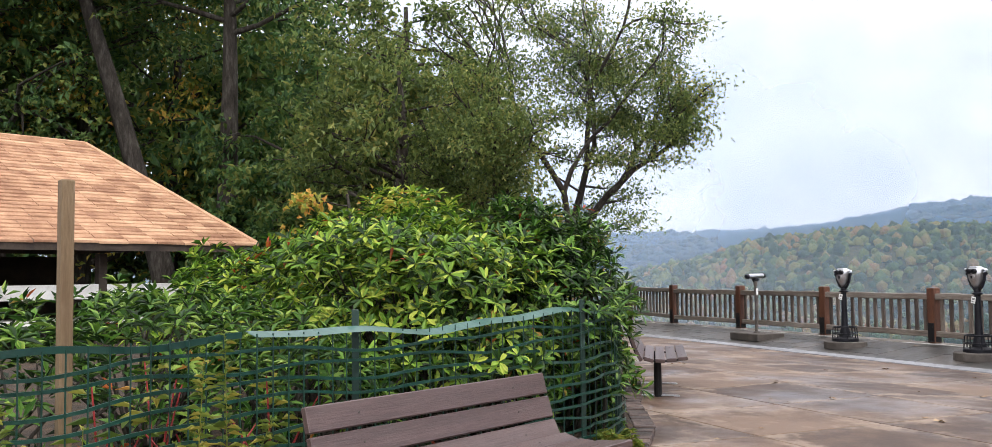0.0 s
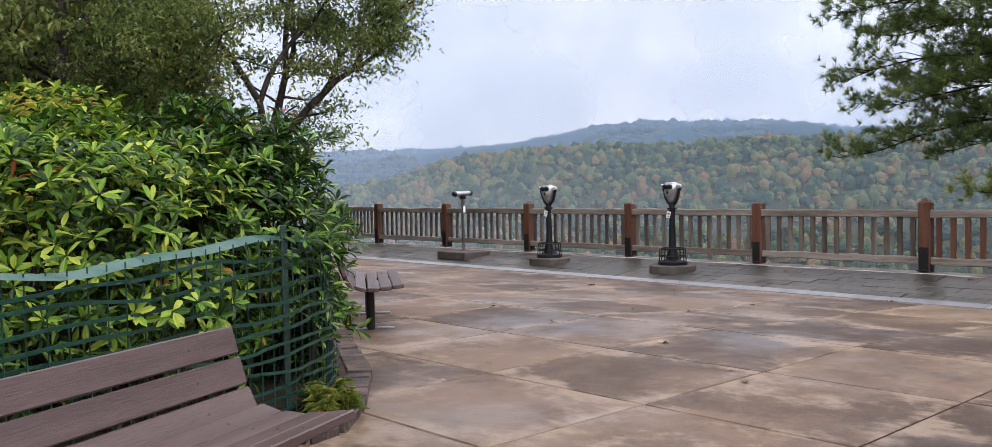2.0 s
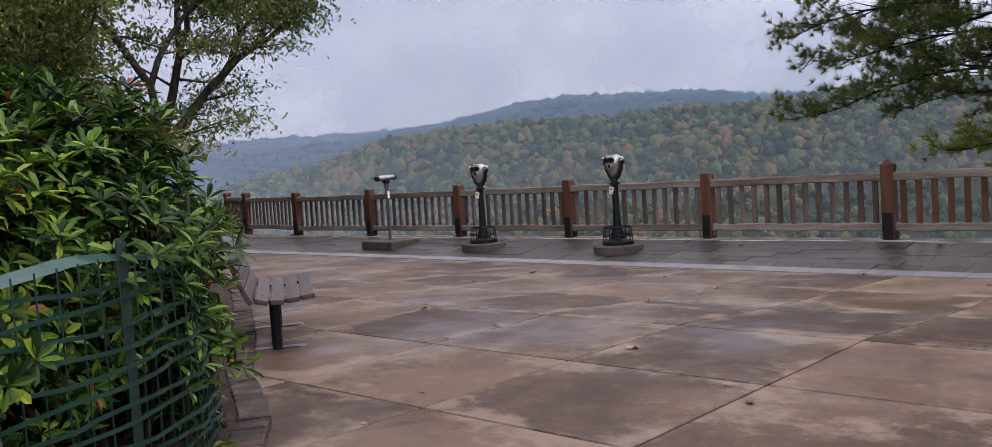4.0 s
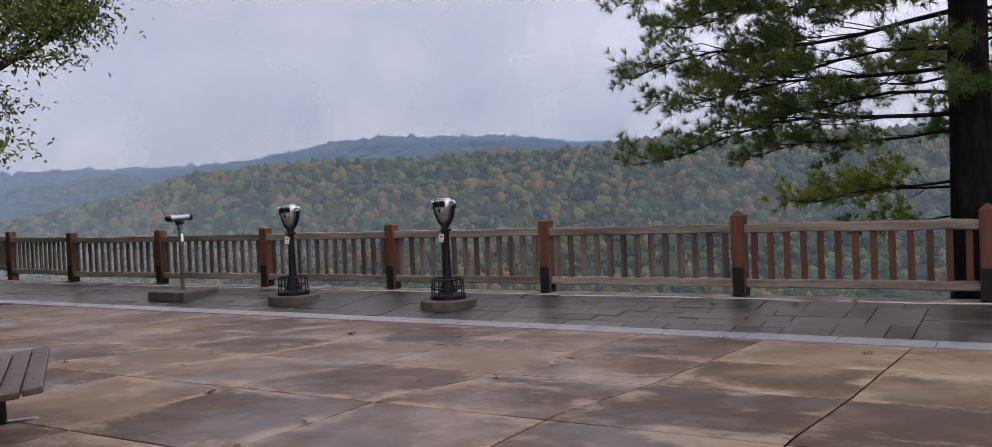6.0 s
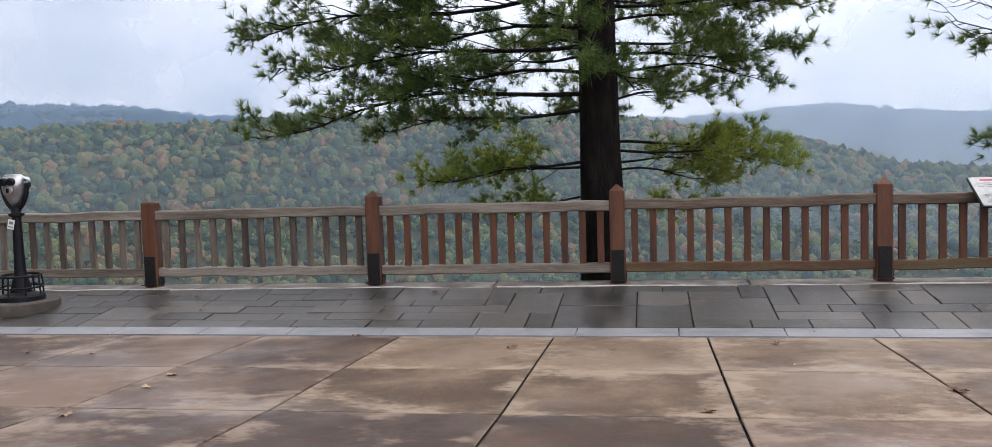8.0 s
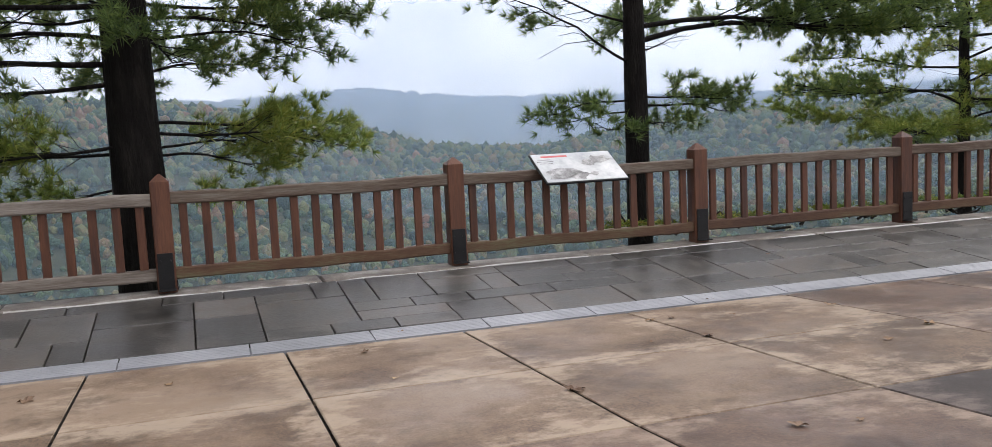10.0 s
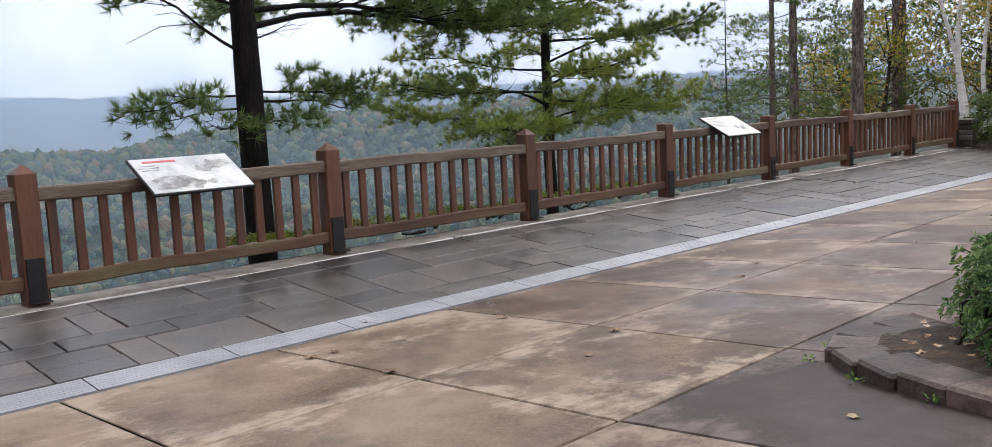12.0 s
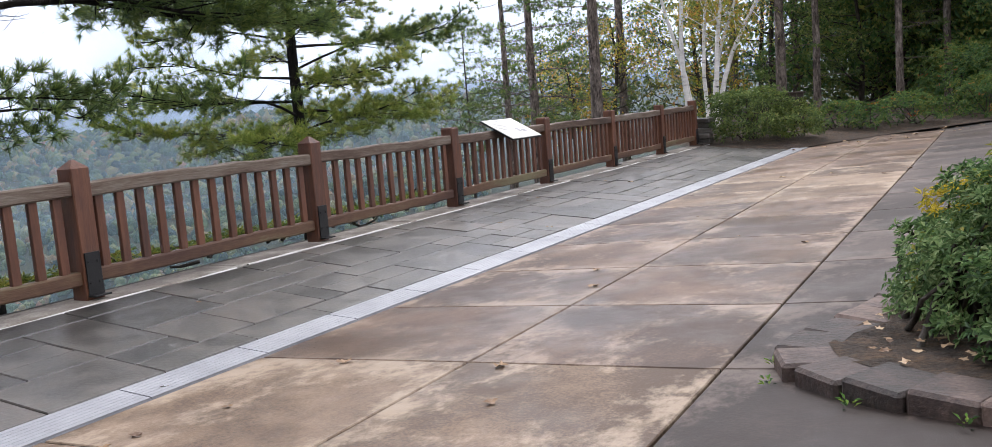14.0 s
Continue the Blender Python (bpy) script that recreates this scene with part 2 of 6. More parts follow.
M_PAD = surface("plinth_concrete", [(0.3, (0.03225, 0.02625, 0.02325)), (0.55, (0.066, 0.0555, 0.0465)), (0.75, (0.105, 0.0945, 0.08175))], rough=0.75, coarse=3, fine=40, bump=0.5)
M_PAPER = surface("white_paper", [(0.3, (0.66, 0.66, 0.64)), (0.7, (0.8, 0.8, 0.78))], rough=0.7, coarse=9, fine=60, bump=0.0)
M_BENCH = surface("mauve_brown_plank", [(0.300, (0.04, 0.0224, 0.0216)), (0.500, (0.064, 0.0384, 0.036)), (0.700, (0.0896, 0.0576, 0.0528))], rough=0.42, coarse=2.5, fine=30, bump=0.22, spread=0.12, coords="Object", stretch=(0.35, 5, 5), grain=0.5)
M_BRICK = surface("edging_brick", [(0.25, (0.02, 0.015, 0.013)), (0.5, (0.052, 0.034, 0.028)), (0.75, (0.13, 0.087, 0.07))], rough=0.7, coarse=5, fine=40, bump=0.9, spread=0.4)
M_SOIL = surface("leaf_litter_soil", [(0.25, (0.012, 0.0084, 0.0054)), (0.45, (0.03, 0.0198, 0.012)), (0.6, (0.057, 0.0336, 0.018)), (0.75, (0.0942, 0.057, 0.03))], rough=0.95, coarse=6, fine=45, bump=0.9, dist=0.03, grain=0.6)
M_FOREST_FLOOR = surface("forest_floor", [(0.25, (0.014, 0.018, 0.009)), (0.5, (0.028, 0.034, 0.015)), (0.75, (0.055, 0.048, 0.024))], rough=0.95, coarse=0.3, fine=6, bump=0.6, dist=0.05)
M_MESH = surface("green_plastic_mesh", [(0.3, (0.00195, 0.02275, 0.01755)), (0.7, (0.0052, 0.0455, 0.0325))], rough=0.38, coarse=2, fine=30, bump=0.1)
# Same plastic as green_plastic_mesh, with sky glare painted in as a paler green
M_MESHGLARE = surface("glare_paled_mesh_hem", [(0.3, (0.02, 0.07, 0.058)), (0.7, (0.06, 0.135, 0.118))], rough=0.3, coarse=2, fine=30, bump=0.1, spec=0.6)
M_STAKE = surface("green_steel_stake", [(0.3, (0.006, 0.024, 0.019)), (0.7, (0.018, 0.045, 0.036))], rough=0.5, coarse=4, fine=40, bump=0.2)
M_ROOF = surface("tan_shingle", [(0.300, (0.2325, 0.1163, 0.0651)), (0.500, (0.372, 0.2093, 0.1209)), (0.700, (0.4929, 0.3069, 0.186))], rough=0.85, coarse=2, fine=30, bump=0.4, spread=0.3)
M_WHITEWOOD = surface("white_painted_beam", [(0.3, (0.52, 0.52, 0.5)), (0.7, (0.76, 0.76, 0.74))], rough=0.6, coarse=2, fine=20, bump=0.2)
M_DARKWOOD = surface("dark_timber", [(0.3, (0.018, 0.013, 0.01)), (0.7, (0.06, 0.042, 0.03))], rough=0.8, coarse=3, fine=20, bump=0.3)
M_STUDWOOD = surface("treated_timber", [(0.3, (0.108, 0.06624, 0.03096)), (0.55, (0.1613, 0.108, 0.05688)), (0.75, (0.2059, 0.1519, 0.0936))], rough=0.75, coarse=3, fine=24, bump=0.4, stretch=(4, 4, 0.4))
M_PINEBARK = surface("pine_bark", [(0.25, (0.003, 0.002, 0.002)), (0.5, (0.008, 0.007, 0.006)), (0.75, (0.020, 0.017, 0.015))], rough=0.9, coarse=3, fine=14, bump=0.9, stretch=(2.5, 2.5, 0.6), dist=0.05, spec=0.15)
M_REDBARK = surface("red_pine_bark", [(0.3, (0.04, 0.032, 0.028)), (0.5, (0.12, 0.098, 0.085)), (0.7, (0.24, 0.2, 0.175))], rough=0.9, coarse=4, fine=11, bump=1.0, stretch=(2.2, 2.2, 0.7), dist=0.05, spec=0.2, grain=0.8)
M_GREYBARK = surface("grey_bark", [(0.25, (0.014, 0.011, 0.009)), (0.5, (0.04, 0.034, 0.028)), (0.75, (0.1, 0.09, 0.078))], rough=0.9, coarse=3, fine=14, bump=0.7, stretch=(2.5, 2.5, 0.6), dist=0.03, spec=0.2)
M_BIRCH = surface("white_birch_bark", [(0.3, (0.05, 0.045, 0.04)), (0.4, (0.5, 0.48, 0.45)), (0.75, (0.74, 0.72, 0.69))], rough=0.7, coarse=2.5, fine=9, bump=0.4, stretch=(0.6, 0.6, 3.5))
LEAF = dict(rough=0.5, coarse=0.7, fine=9, bump=0.0, island=True, trans=0.42, spec=0.28)
M_RHODO = surface("rhododendron_leaf", [(0.18, (0.007992, 0.02398, 0.005594)), (0.48, (0.03357, 0.09431, 0.01439)), (0.7, (0.09431, 0.2062, 0.02717)), (0.9, (0.2341, 0.3309, 0.06394))], spread=0.85, **{**LEAF, "trans": 0.22, "rough": 0.38})
# Yellower and brighter than rhododendron_leaf
M_RHODO_YELLOW = surface("yellow_green_rhododendron_leaf", [(0.18, (0.01204, 0.03711, 0.006018)), (0.46, (0.07222, 0.1685, 0.01805)), (0.68, (0.1805, 0.3159, 0.0321)), (0.88, (0.3611, 0.4213, 0.06018))], spread=0.85, **{**LEAF, "trans": 0.25, "rough": 0.42})
M_RHODO_RED = surface("turning_leaf", [(0.3, (0.3, 0.05, 0.02)), (0.55, (0.4, 0.13, 0.03)), (0.8, (0.42, 0.27, 0.07))], spread=0.7, **LEAF)
M_OAK = surface("oak_leaf_green", [(0.12, (0.022, 0.055, 0.022)), (0.4, (0.062, 0.132, 0.04)), (0.65, (0.12, 0.19, 0.046)), (0.9, (0.24, 0.23, 0.055))], spread=0.6, **LEAF)
M_AUTUMN = surface("autumn_leaf", [(0.12, (0.103, 0.162, 0.030)), (0.4, (0.224, 0.264, 0.041)), (0.62, (0.414, 0.345, 0.056)), (0.88, (0.483, 0.243, 0.056))], spread=0.7, **LEAF)
M_OLIVE = surface("olive_leaf", [(0.12, (0.04, 0.07, 0.022)), (0.45, (0.1, 0.148, 0.04)), (0.7, (0.175, 0.22, 0.058)), (0.92, (0.29, 0.26, 0.075))], spread=0.6, **LEAF)
M_NEEDLE = surface("pine_needle", [(0.15, (0.03, 0.058, 0.022)), (0.45, (0.08, 0.128, 0.038)), (0.7, (0.155, 0.215, 0.054)), (0.92, (0.32, 0.33, 0.085))], spread=0.5, **LEAF)
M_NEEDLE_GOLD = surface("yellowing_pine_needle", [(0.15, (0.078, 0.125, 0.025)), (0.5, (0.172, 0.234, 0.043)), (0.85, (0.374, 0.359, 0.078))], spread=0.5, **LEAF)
M_WEED = surface("goldenrod_leaf", [(0.15, (0.058, 0.107, 0.019)), (0.5, (0.146, 0.195, 0.035)), (0.85, (0.312, 0.263, 0.049))], spread=0.6, **LEAF)
M_REDSTEM = surface("red_stem", [(0.3, (0.16, 0.012, 0.015)), (0.7, (0.32, 0.03, 0.03))], rough=0.5, coarse=6, fine=40, bump=0.1)
M_PLUME = surface("goldenrod_flower", [(0.2, (0.2, 0.19, 0.02)), (0.5, (0.45, 0.37, 0.03)), (0.85, (0.62, 0.46, 0.05))], spread=0.6, **LEAF)
M_SPIREA = surface("small_shrub_leaf", [(0.15, (0.03, 0.066, 0.022)), (0.45, (0.09, 0.165, 0.055)), (0.75, (0.215, 0.3, 0.12)), (0.95, (0.44, 0.47, 0.26))], spread=0.6, **LEAF)
M_DEADLEAF = surface("fallen_leaf", [(0.2, (0.1, 0.055, 0.03)), (0.5, (0.24, 0.15, 0.08)), (0.8, (0.4, 0.29, 0.18))], rough=0.7, coarse=3, fine=30, bump=0.2, spread=0.6)
HILL = dict(rough=0.9, coarse=0.022, fine=0.7, bump=1.0, island=True, dist=1.4)
# Blue-green stops: teal conifers, plus some distance haze mixed into the colour
M_HILLTREE = surface("hillside_foliage", [(0.18, (0.00944, 0.02938, 0.02268)), (0.38, (0.02266, 0.05184, 0.02688)), (0.54, (0.0472, 0.07776, 0.0294)), (0.69, (0.0944, 0.1054, 0.03612)), (0.84, (0.1322, 0.09072, 0.04032)), (0.96, (0.1463, 0.07258, 0.0462))], spread=0.7, grain=0.35, **HILL)
# Paler and greyer than hillside_foliage: distance haze is put into the colour
M_FARTREE = surface("haze_paled_foliage", [(0.2, (0.03, 0.045, 0.034)), (0.5, (0.052, 0.064, 0.042)), (0.8, (0.1, 0.082, 0.058))], spread=0.4, grain=0.2, **HILL)
M_SIGN = surface("sign_print_grey", [(0.3, (0.3276, 0.3432, 0.3588)), (0.5, (0.4524, 0.468, 0.4758)), (0.7, (0.5772, 0.585, 0.585))], rough=0.25, coarse=3, fine=20, bump=0.0)
M_SIGNCREAM = surface("sign_print_cream", [(0.3, (0.4464, 0.432, 0.36)), (0.7, (0.5616, 0.5472, 0.4752))], rough=0.3, coarse=3, fine=20, bump=0.0)
M_SIGNDARK = surface("sign_ink_grey", [(0.3, (0.06, 0.06, 0.062)), (0.5, (0.2, 0.2, 0.2)), (0.7, (0.42, 0.42, 0.42))], rough=0.3, coarse=9, fine=60, bump=0.0)
M_SIGNRED = surface("sign_ink_red", [(0.3, (0.4, 0.03, 0.03)), (0.7, (0.5, 0.06, 0.05))], rough=0.3, coarse=9, fine=60, bump=0.0)


def haze_shell_material(name, alpha, top, bottom, tone, fade=None):
    """Painted distance haze and valley mist: a share of tinted scatter that thins out upwards."""
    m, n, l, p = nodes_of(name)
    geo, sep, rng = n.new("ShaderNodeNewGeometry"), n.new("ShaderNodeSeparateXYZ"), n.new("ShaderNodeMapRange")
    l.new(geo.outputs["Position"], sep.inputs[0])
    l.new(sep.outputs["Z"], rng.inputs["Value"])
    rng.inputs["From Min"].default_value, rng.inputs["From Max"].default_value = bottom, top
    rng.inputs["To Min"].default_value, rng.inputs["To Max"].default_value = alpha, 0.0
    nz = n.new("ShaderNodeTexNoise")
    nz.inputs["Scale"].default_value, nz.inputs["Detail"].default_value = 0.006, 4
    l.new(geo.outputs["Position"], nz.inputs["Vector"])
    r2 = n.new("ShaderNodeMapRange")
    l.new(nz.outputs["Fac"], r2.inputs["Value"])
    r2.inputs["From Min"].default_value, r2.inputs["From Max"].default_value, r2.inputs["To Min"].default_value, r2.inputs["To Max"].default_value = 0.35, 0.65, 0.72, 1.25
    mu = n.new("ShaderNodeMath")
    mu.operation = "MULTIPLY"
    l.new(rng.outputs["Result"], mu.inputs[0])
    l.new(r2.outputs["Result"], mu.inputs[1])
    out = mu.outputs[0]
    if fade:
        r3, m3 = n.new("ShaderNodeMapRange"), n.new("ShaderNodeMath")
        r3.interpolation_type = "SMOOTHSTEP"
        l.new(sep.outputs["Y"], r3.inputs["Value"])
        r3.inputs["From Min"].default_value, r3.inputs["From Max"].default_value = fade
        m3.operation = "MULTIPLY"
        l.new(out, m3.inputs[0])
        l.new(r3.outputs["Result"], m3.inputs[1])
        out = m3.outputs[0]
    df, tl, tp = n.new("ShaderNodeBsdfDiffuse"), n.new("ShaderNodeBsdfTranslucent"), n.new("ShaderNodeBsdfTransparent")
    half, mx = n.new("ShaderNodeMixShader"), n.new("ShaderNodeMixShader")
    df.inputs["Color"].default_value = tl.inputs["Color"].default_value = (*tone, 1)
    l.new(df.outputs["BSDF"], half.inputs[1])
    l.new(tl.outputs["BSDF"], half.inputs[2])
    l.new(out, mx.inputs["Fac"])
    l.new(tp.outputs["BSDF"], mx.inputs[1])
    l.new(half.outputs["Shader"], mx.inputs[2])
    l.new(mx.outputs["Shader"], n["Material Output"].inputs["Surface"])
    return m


# ---- building helpers ----
def thing(name, m, label, category, group="", kind=""):
    ob = new(name)
    ob.matrix_world = m
    ob.empty_display_size = 0.1
    return tagged(ob, label, category, group, kind)


def finish(bm, name, material, smooth=False):
    me = bpy.data.meshes.new(name)
    if smooth:
        for f in bm.faces:
            f.smooth = True
    bm.normal_update()
    bm.to_mesh(me)
    bm.free()
    me.materials.append(material)
    return me


def part(name, bm, material, parent, label="", smooth=False, m=None):
    ob = new(name, finish(bm, name, material, smooth) if isinstance(bm, bmesh.types.BMesh) else bm)
    ob.parent = parent
    if m is not None:
        ob.matrix_local = m
    return tagged(ob, label)


def solo(name, bm, material, label, category, kind="", smooth=False, m=None, group=""):
    ob = new(name, finish(bm, name, material, smooth) if isinstance(bm, bmesh.types.BMesh) else bm)
    if m is not None:
        ob.matrix_world = m
    return tagged(ob, label, category, group, kind)


def box(bm, c, s, m=None, bevel=0.0):
    got = bmesh.ops.create_cube(bm, size=1.0, matrix=(m or Matrix()) @ Matrix.Translation(c) @ Matrix.Diagonal((*s, 1)))
    if bevel:
        edges = list({e for v in got["verts"] for e in v.link_edges})
        bmesh.ops.bevel(bm, geom=edges, offset=bevel, segments=1, affect="EDGES", profile=0.5)
    return bm


def tube(bm, a, b, ra, rb=None, n=10, caps=True):
    a, b = Vector(a), Vector(b)
    rb = ra if rb is None else rb
    q = (b - a).to_track_quat("Z", "Y").to_matrix().to_4x4()
    bmesh.ops.create_cone(bm, cap_ends=caps, segments=n, radius1=ra, radius2=rb, depth=(b - a).length, matrix=Matrix.Translation((a + b) / 2) @ q)
    return bm


def lathe(bm, rows, n=24, m=None):
    """A turned shape from rows of (radius, height)."""
    m = m or Matrix()
    rings = [[bm.verts.new(m @ Vector((r * math.cos(2 * math.pi * k / n), r * math.sin(2 * math.pi * k / n), z))) for k in range(n)] for r, z in rows]
    for p, q in zip(rings, rings[1:]):
        for k in range(n):
            bm.faces.new((p[k], p[(k + 1) % n], q[(k + 1) % n], q[k]))
    bm.faces.new(list(reversed(rings[0])))
    bm.faces.new(rings[-1])
    return bm


def ring(bm, c, r, w, n=28, k=6):
    rings = []
    for i in range(n):
        a = 2 * math.pi * i / n
        rings.append([bm.verts.new((c[0] + (r + w * math.cos(b)) * math.cos(a), c[1] + (r + w * math.cos(b)) * math.sin(a), c[2] + w * math.sin(b))) for b in (2 * math.pi * j / k for j in range(k))])
    for i in range(n):
        for j in range(k):
            bm.faces.new((rings[i][j], rings[(i + 1) % n][j], rings[(i + 1) % n][(j + 1) % k], rings[i][(j + 1) % k]))
    return bm


def grid_mesh(name, verts, faces, material, smooth=False):
    me = bpy.data.meshes.new(name)
    me.from_pydata(np.asarray(verts, float).reshape(-1, 3).tolist(), [], [tuple(int(i) for i in f) for f in faces])
    me.materials.append(material)
    if smooth:
        me.polygons.foreach_set("use_smooth", [True] * len(me.polygons))
    me.update()
    return me


def numpy_mesh(name, verts, faces, material, smooth=False):
    """A mesh from arrays; faces all of one corner count."""
    verts, faces = np.asarray(verts, np.float32).reshape(-1, 3), np.asarray(faces, np.int32)
    me = bpy.data.meshes.new(name)
    k = faces.shape[1]
    me.vertices.add(len(verts))
    me.vertices.foreach_set("co", verts.ravel())
    me.loops.add(faces.size)
    me.loops.foreach_set("vertex_index", faces.ravel())
    me.polygons.add(len(faces))
    me.polygons.foreach_set("loop_start", np.arange(0, faces.size, k, dtype=np.int32))
    me.polygons.foreach_set("use_smooth", np.full(len(faces), smooth))
    me.update(calc_edges=True)
    me.materials.append(material)
    return me


def unit(v):
    return v / np.maximum(np.linalg.norm(v, axis=-1, keepdims=True), 1e-9)


def leaf_arrays(base, along, up, length, width, fold=0.25, droop=0.15):
    """Folded pointed leaves: base points, directions, upward sides, lengths and widths."""
    along = unit(along)
    side = unit(np.cross(along, up))
    up = np.cross(side, along)
    L, W = length[:, None], width[:, None]
    mid, tip = base + along * L * 0.5, base + along * L - up * L * droop
    v = np.stack([base, mid + side * W / 2 + up * W * fold, tip, mid - side * W / 2 + up * W * fold], 1)
    n = len(base)
    f = (np.arange(n)[:, None, None] * 4 + np.array([[0, 1, 2], [0, 2, 3]])[None]).reshape(-1, 3)
    return v.reshape(-1, 3), f


def stack(arrays):
    vs, fs, at = [], [], 0
    for v, f in arrays:
        vs.append(v)
        fs.append(f + at)
        at += len(v)
    return np.concatenate(vs), np.concatenate(fs)


def limb(points, radii, n=7):
    """A bent tapered limb through the given points."""
    p = np.asarray(points, float)
    r = np.asarray(radii, float)
    t = unit(np.gradient(p, axis=0))
    s = unit(np.cross(t, np.array([0.31, 0.17, 0.93])))
    u = np.cross(t, s)
    a = np.linspace(0, 2 * np.pi, n, endpoint=False)
    v = p[:, None] + r[:, None, None] * (np.cos(a)[None, :, None] * s[:, None] + np.sin(a)[None, :, None] * u[:, None])
    f = []
    for i in range(len(p) - 1):
        for k in range(n):
            a0, b0, c0, d0 = i * n + k, i * n + (k + 1) % n, (i + 1) * n + (k + 1) % n, (i + 1) * n + k
            f += [(a0, b0, c0), (a0, c0, d0)]
    return v.reshape(-1, 3), np.array(f)


# ---- levels: the terrace drains to a channel, the stone walk rises to the fence ----
LEVEL = [(-60, 0.02), (6.9, 0.02), (8.6, -0.10), (10.12, -0.165), (11.75, -0.24), (12.07, -0.215), (13.75, -0.035), (14.0, 0.0), (60, 0.0)]


def level(x):
    return float(np.interp(x, [a for a, _ in LEVEL], [b for _, b in LEVEL]))


def warp(x, y):
    """The drain channel runs slightly askew to the fence; slabs and flags beside it follow."""
    return x + (0.014 * y - 0.06) * float(np.interp(x, [10.03, 11.75, 12.07, 13.75], [0, 1, 1, 0]))


POST_Y = [1.5 + 3.05 * k for k in range(-6, 8)]

# ---- land: one sheet, a gorge beyond the fence, wooded hills ----
MID = [(-180, 1.0), (-70, 1.2), (-53, 1.0), (-37, 0.45), (-31, 0.0), (-21, -1.3), (-14, -0.8), (-7, 1.2), (0, 2.0), (8, 2.75), (20, 3.05), (28, 2.75), (37, 2.6), (46, 2.45), (51, 1.7), (56, 0.4), (62, -1.0), (75, -1.0), (180, 1.0)]
FAR = [(-180, 1.5), (-60, 1.6), (-45, 1.4), (-35, 1.3), (-27, 1.55), (-20, 1.85), (-14, 2.15), (-10, 2.75), (-6, 2.45), (-2, 2.2), (10, 2.5), (22, 2.8), (27, 3.15), (31, 3.75), (35, 3.85), (39, 4.0), (42, 3.7), (46, 2.85), (50, 2.5), (56, 2.5), (75, 2.0), (180, 1.5)]


def rise(table, a):
    return np.interp(a, [p for p, _ in table], [q for _, q in table])


def land(x, y):
    """Height of the land."""
    x, y = np.asarray(x, float), np.asarray(y, float)
    a, r = np.degrees(np.arctan2(y - 3, x - 2)), np.hypot(x - 2, y - 3)
    mid, far = np.tan(np.radians(rise(MID, a))), np.tan(np.radians(rise(FAR, a)))
    s = np.clip(x - 14.3, 0, None)
    edge = np.clip(s / 6, 0, 1)
    wave = 6 * np.sin(x * 0.021 + y * 0.013) + 4 * np.sin(x * 0.05 - y * 0.043 + 2)
    gorge = -np.clip(s * 0.62, 0, 60) - np.clip((s - 97) * 0.35, 0, 75)
    top_mid, top_far = 620 * mid + 1.5, 1500 * far + 1.5
    up = np.clip((r - 300) / 320, 0, 1)
    up = up * up * (3 - 2 * up)
    z = gorge * (1 - up) + (top_mid - 5) * up
    back = np.clip((r - 700) / 800, 0, 1)
    z = z * (1 - back) + (top_far - 7) * back
    z = z + wave * np.clip((r - 120) / 300, 0, 1) * (1 - 0.7 * np.clip((r - 380) / 150, 0, 1))
    return np.where(x > 14.3, z * edge + (-0.35) * (1 - edge), np.where(r > 60, np.minimum(wave * 0.2, 0) - 0.4, -0.4))


def land_sheet():
    rs = np.concatenate([np.linspace(0.5, 40, 34), np.geomspace(42, 4200, 90)])
    az = np.radians(np.linspace(-180, 180, 361))
    R, A = np.meshgrid(rs, az, indexing="ij")
    X, Y = 2 + R * np.cos(A), 3 + R * np.sin(A)
    V = np.stack([X, Y, land(X, Y)], -1)
    nr, na = R.shape
    i, j = np.meshgrid(np.arange(nr - 1), np.arange(na - 1), indexing="ij")
    f = np.stack([i * na + j, (i + 1) * na + j, (i + 1) * na + j + 1, i * na + j + 1], -1).reshape(-1, 4)
    return solo("ground", numpy_mesh("ground", V, f, M_FOREST_FLOOR, True), None, "leaf-strewn forest ground falling away into the gorge", "ground", "structure")


land_sheet()


def crowns(name, n, r0, r1, a0, a1, size, material, label, seed, subdiv=1, power=0.5, lift=0.45, flat=1.0):
    """Tree crowns by the thousand on the hillsides, each a lumpy clump."""
    g = np.random.default_rng(seed)
    bm = bmesh.new()
    bmesh.ops.create_icosphere(bm, subdivisions=subdiv, radius=1.0)
    bv, bf = np.array([v.co[:] for v in bm.verts]), np.array([[v.index for v in f.verts] for f in bm.faces])
    bm.free()
    keep_f = bv[bf][..., 2].mean(1) > -0.25
    bf = bf[keep_f]
    r = (r0 ** (1 / power) + g.random(n) * (r1 ** (1 / power) - r0 ** (1 / power))) ** power
    a = np.radians(a0 + g.random(n) * (a1 - a0))
    x, y = 2 + r * np.cos(a), 3 + r * np.sin(a)
    keep = x > 26
    x, y = x[keep], y[keep]
    n = len(x)
    s = size * (0.55 + 0.9 * g.random(n) ** 1.3)
    tall = (0.8 + 0.9 * g.random(n) ** 2) * flat
    turn = g.random(n) * 6.28
    c, q = np.cos(turn)[:, None], np.sin(turn)[:, None]
    v = bv[None] * (1 + 0.27 * (g.random((n, len(bv), 1)) - 0.5) * 2)
    vx, vy, vz = v[..., 0] * c - v[..., 1] * q, v[..., 0] * q + v[..., 1] * c, v[..., 2] * tall[:, None]
    V = np.stack([vx, vy, vz], -1) * s[:, None, None] + np.stack([x, y, land(x, y) + s * lift], -1)[:, None]
    F = (bf[None] + (np.arange(n) * len(bv))[:, None, None]).reshape(-1, 3)
    return solo(name, numpy_mesh(name, V, F, material, True), None, label, "forest", "stuff")


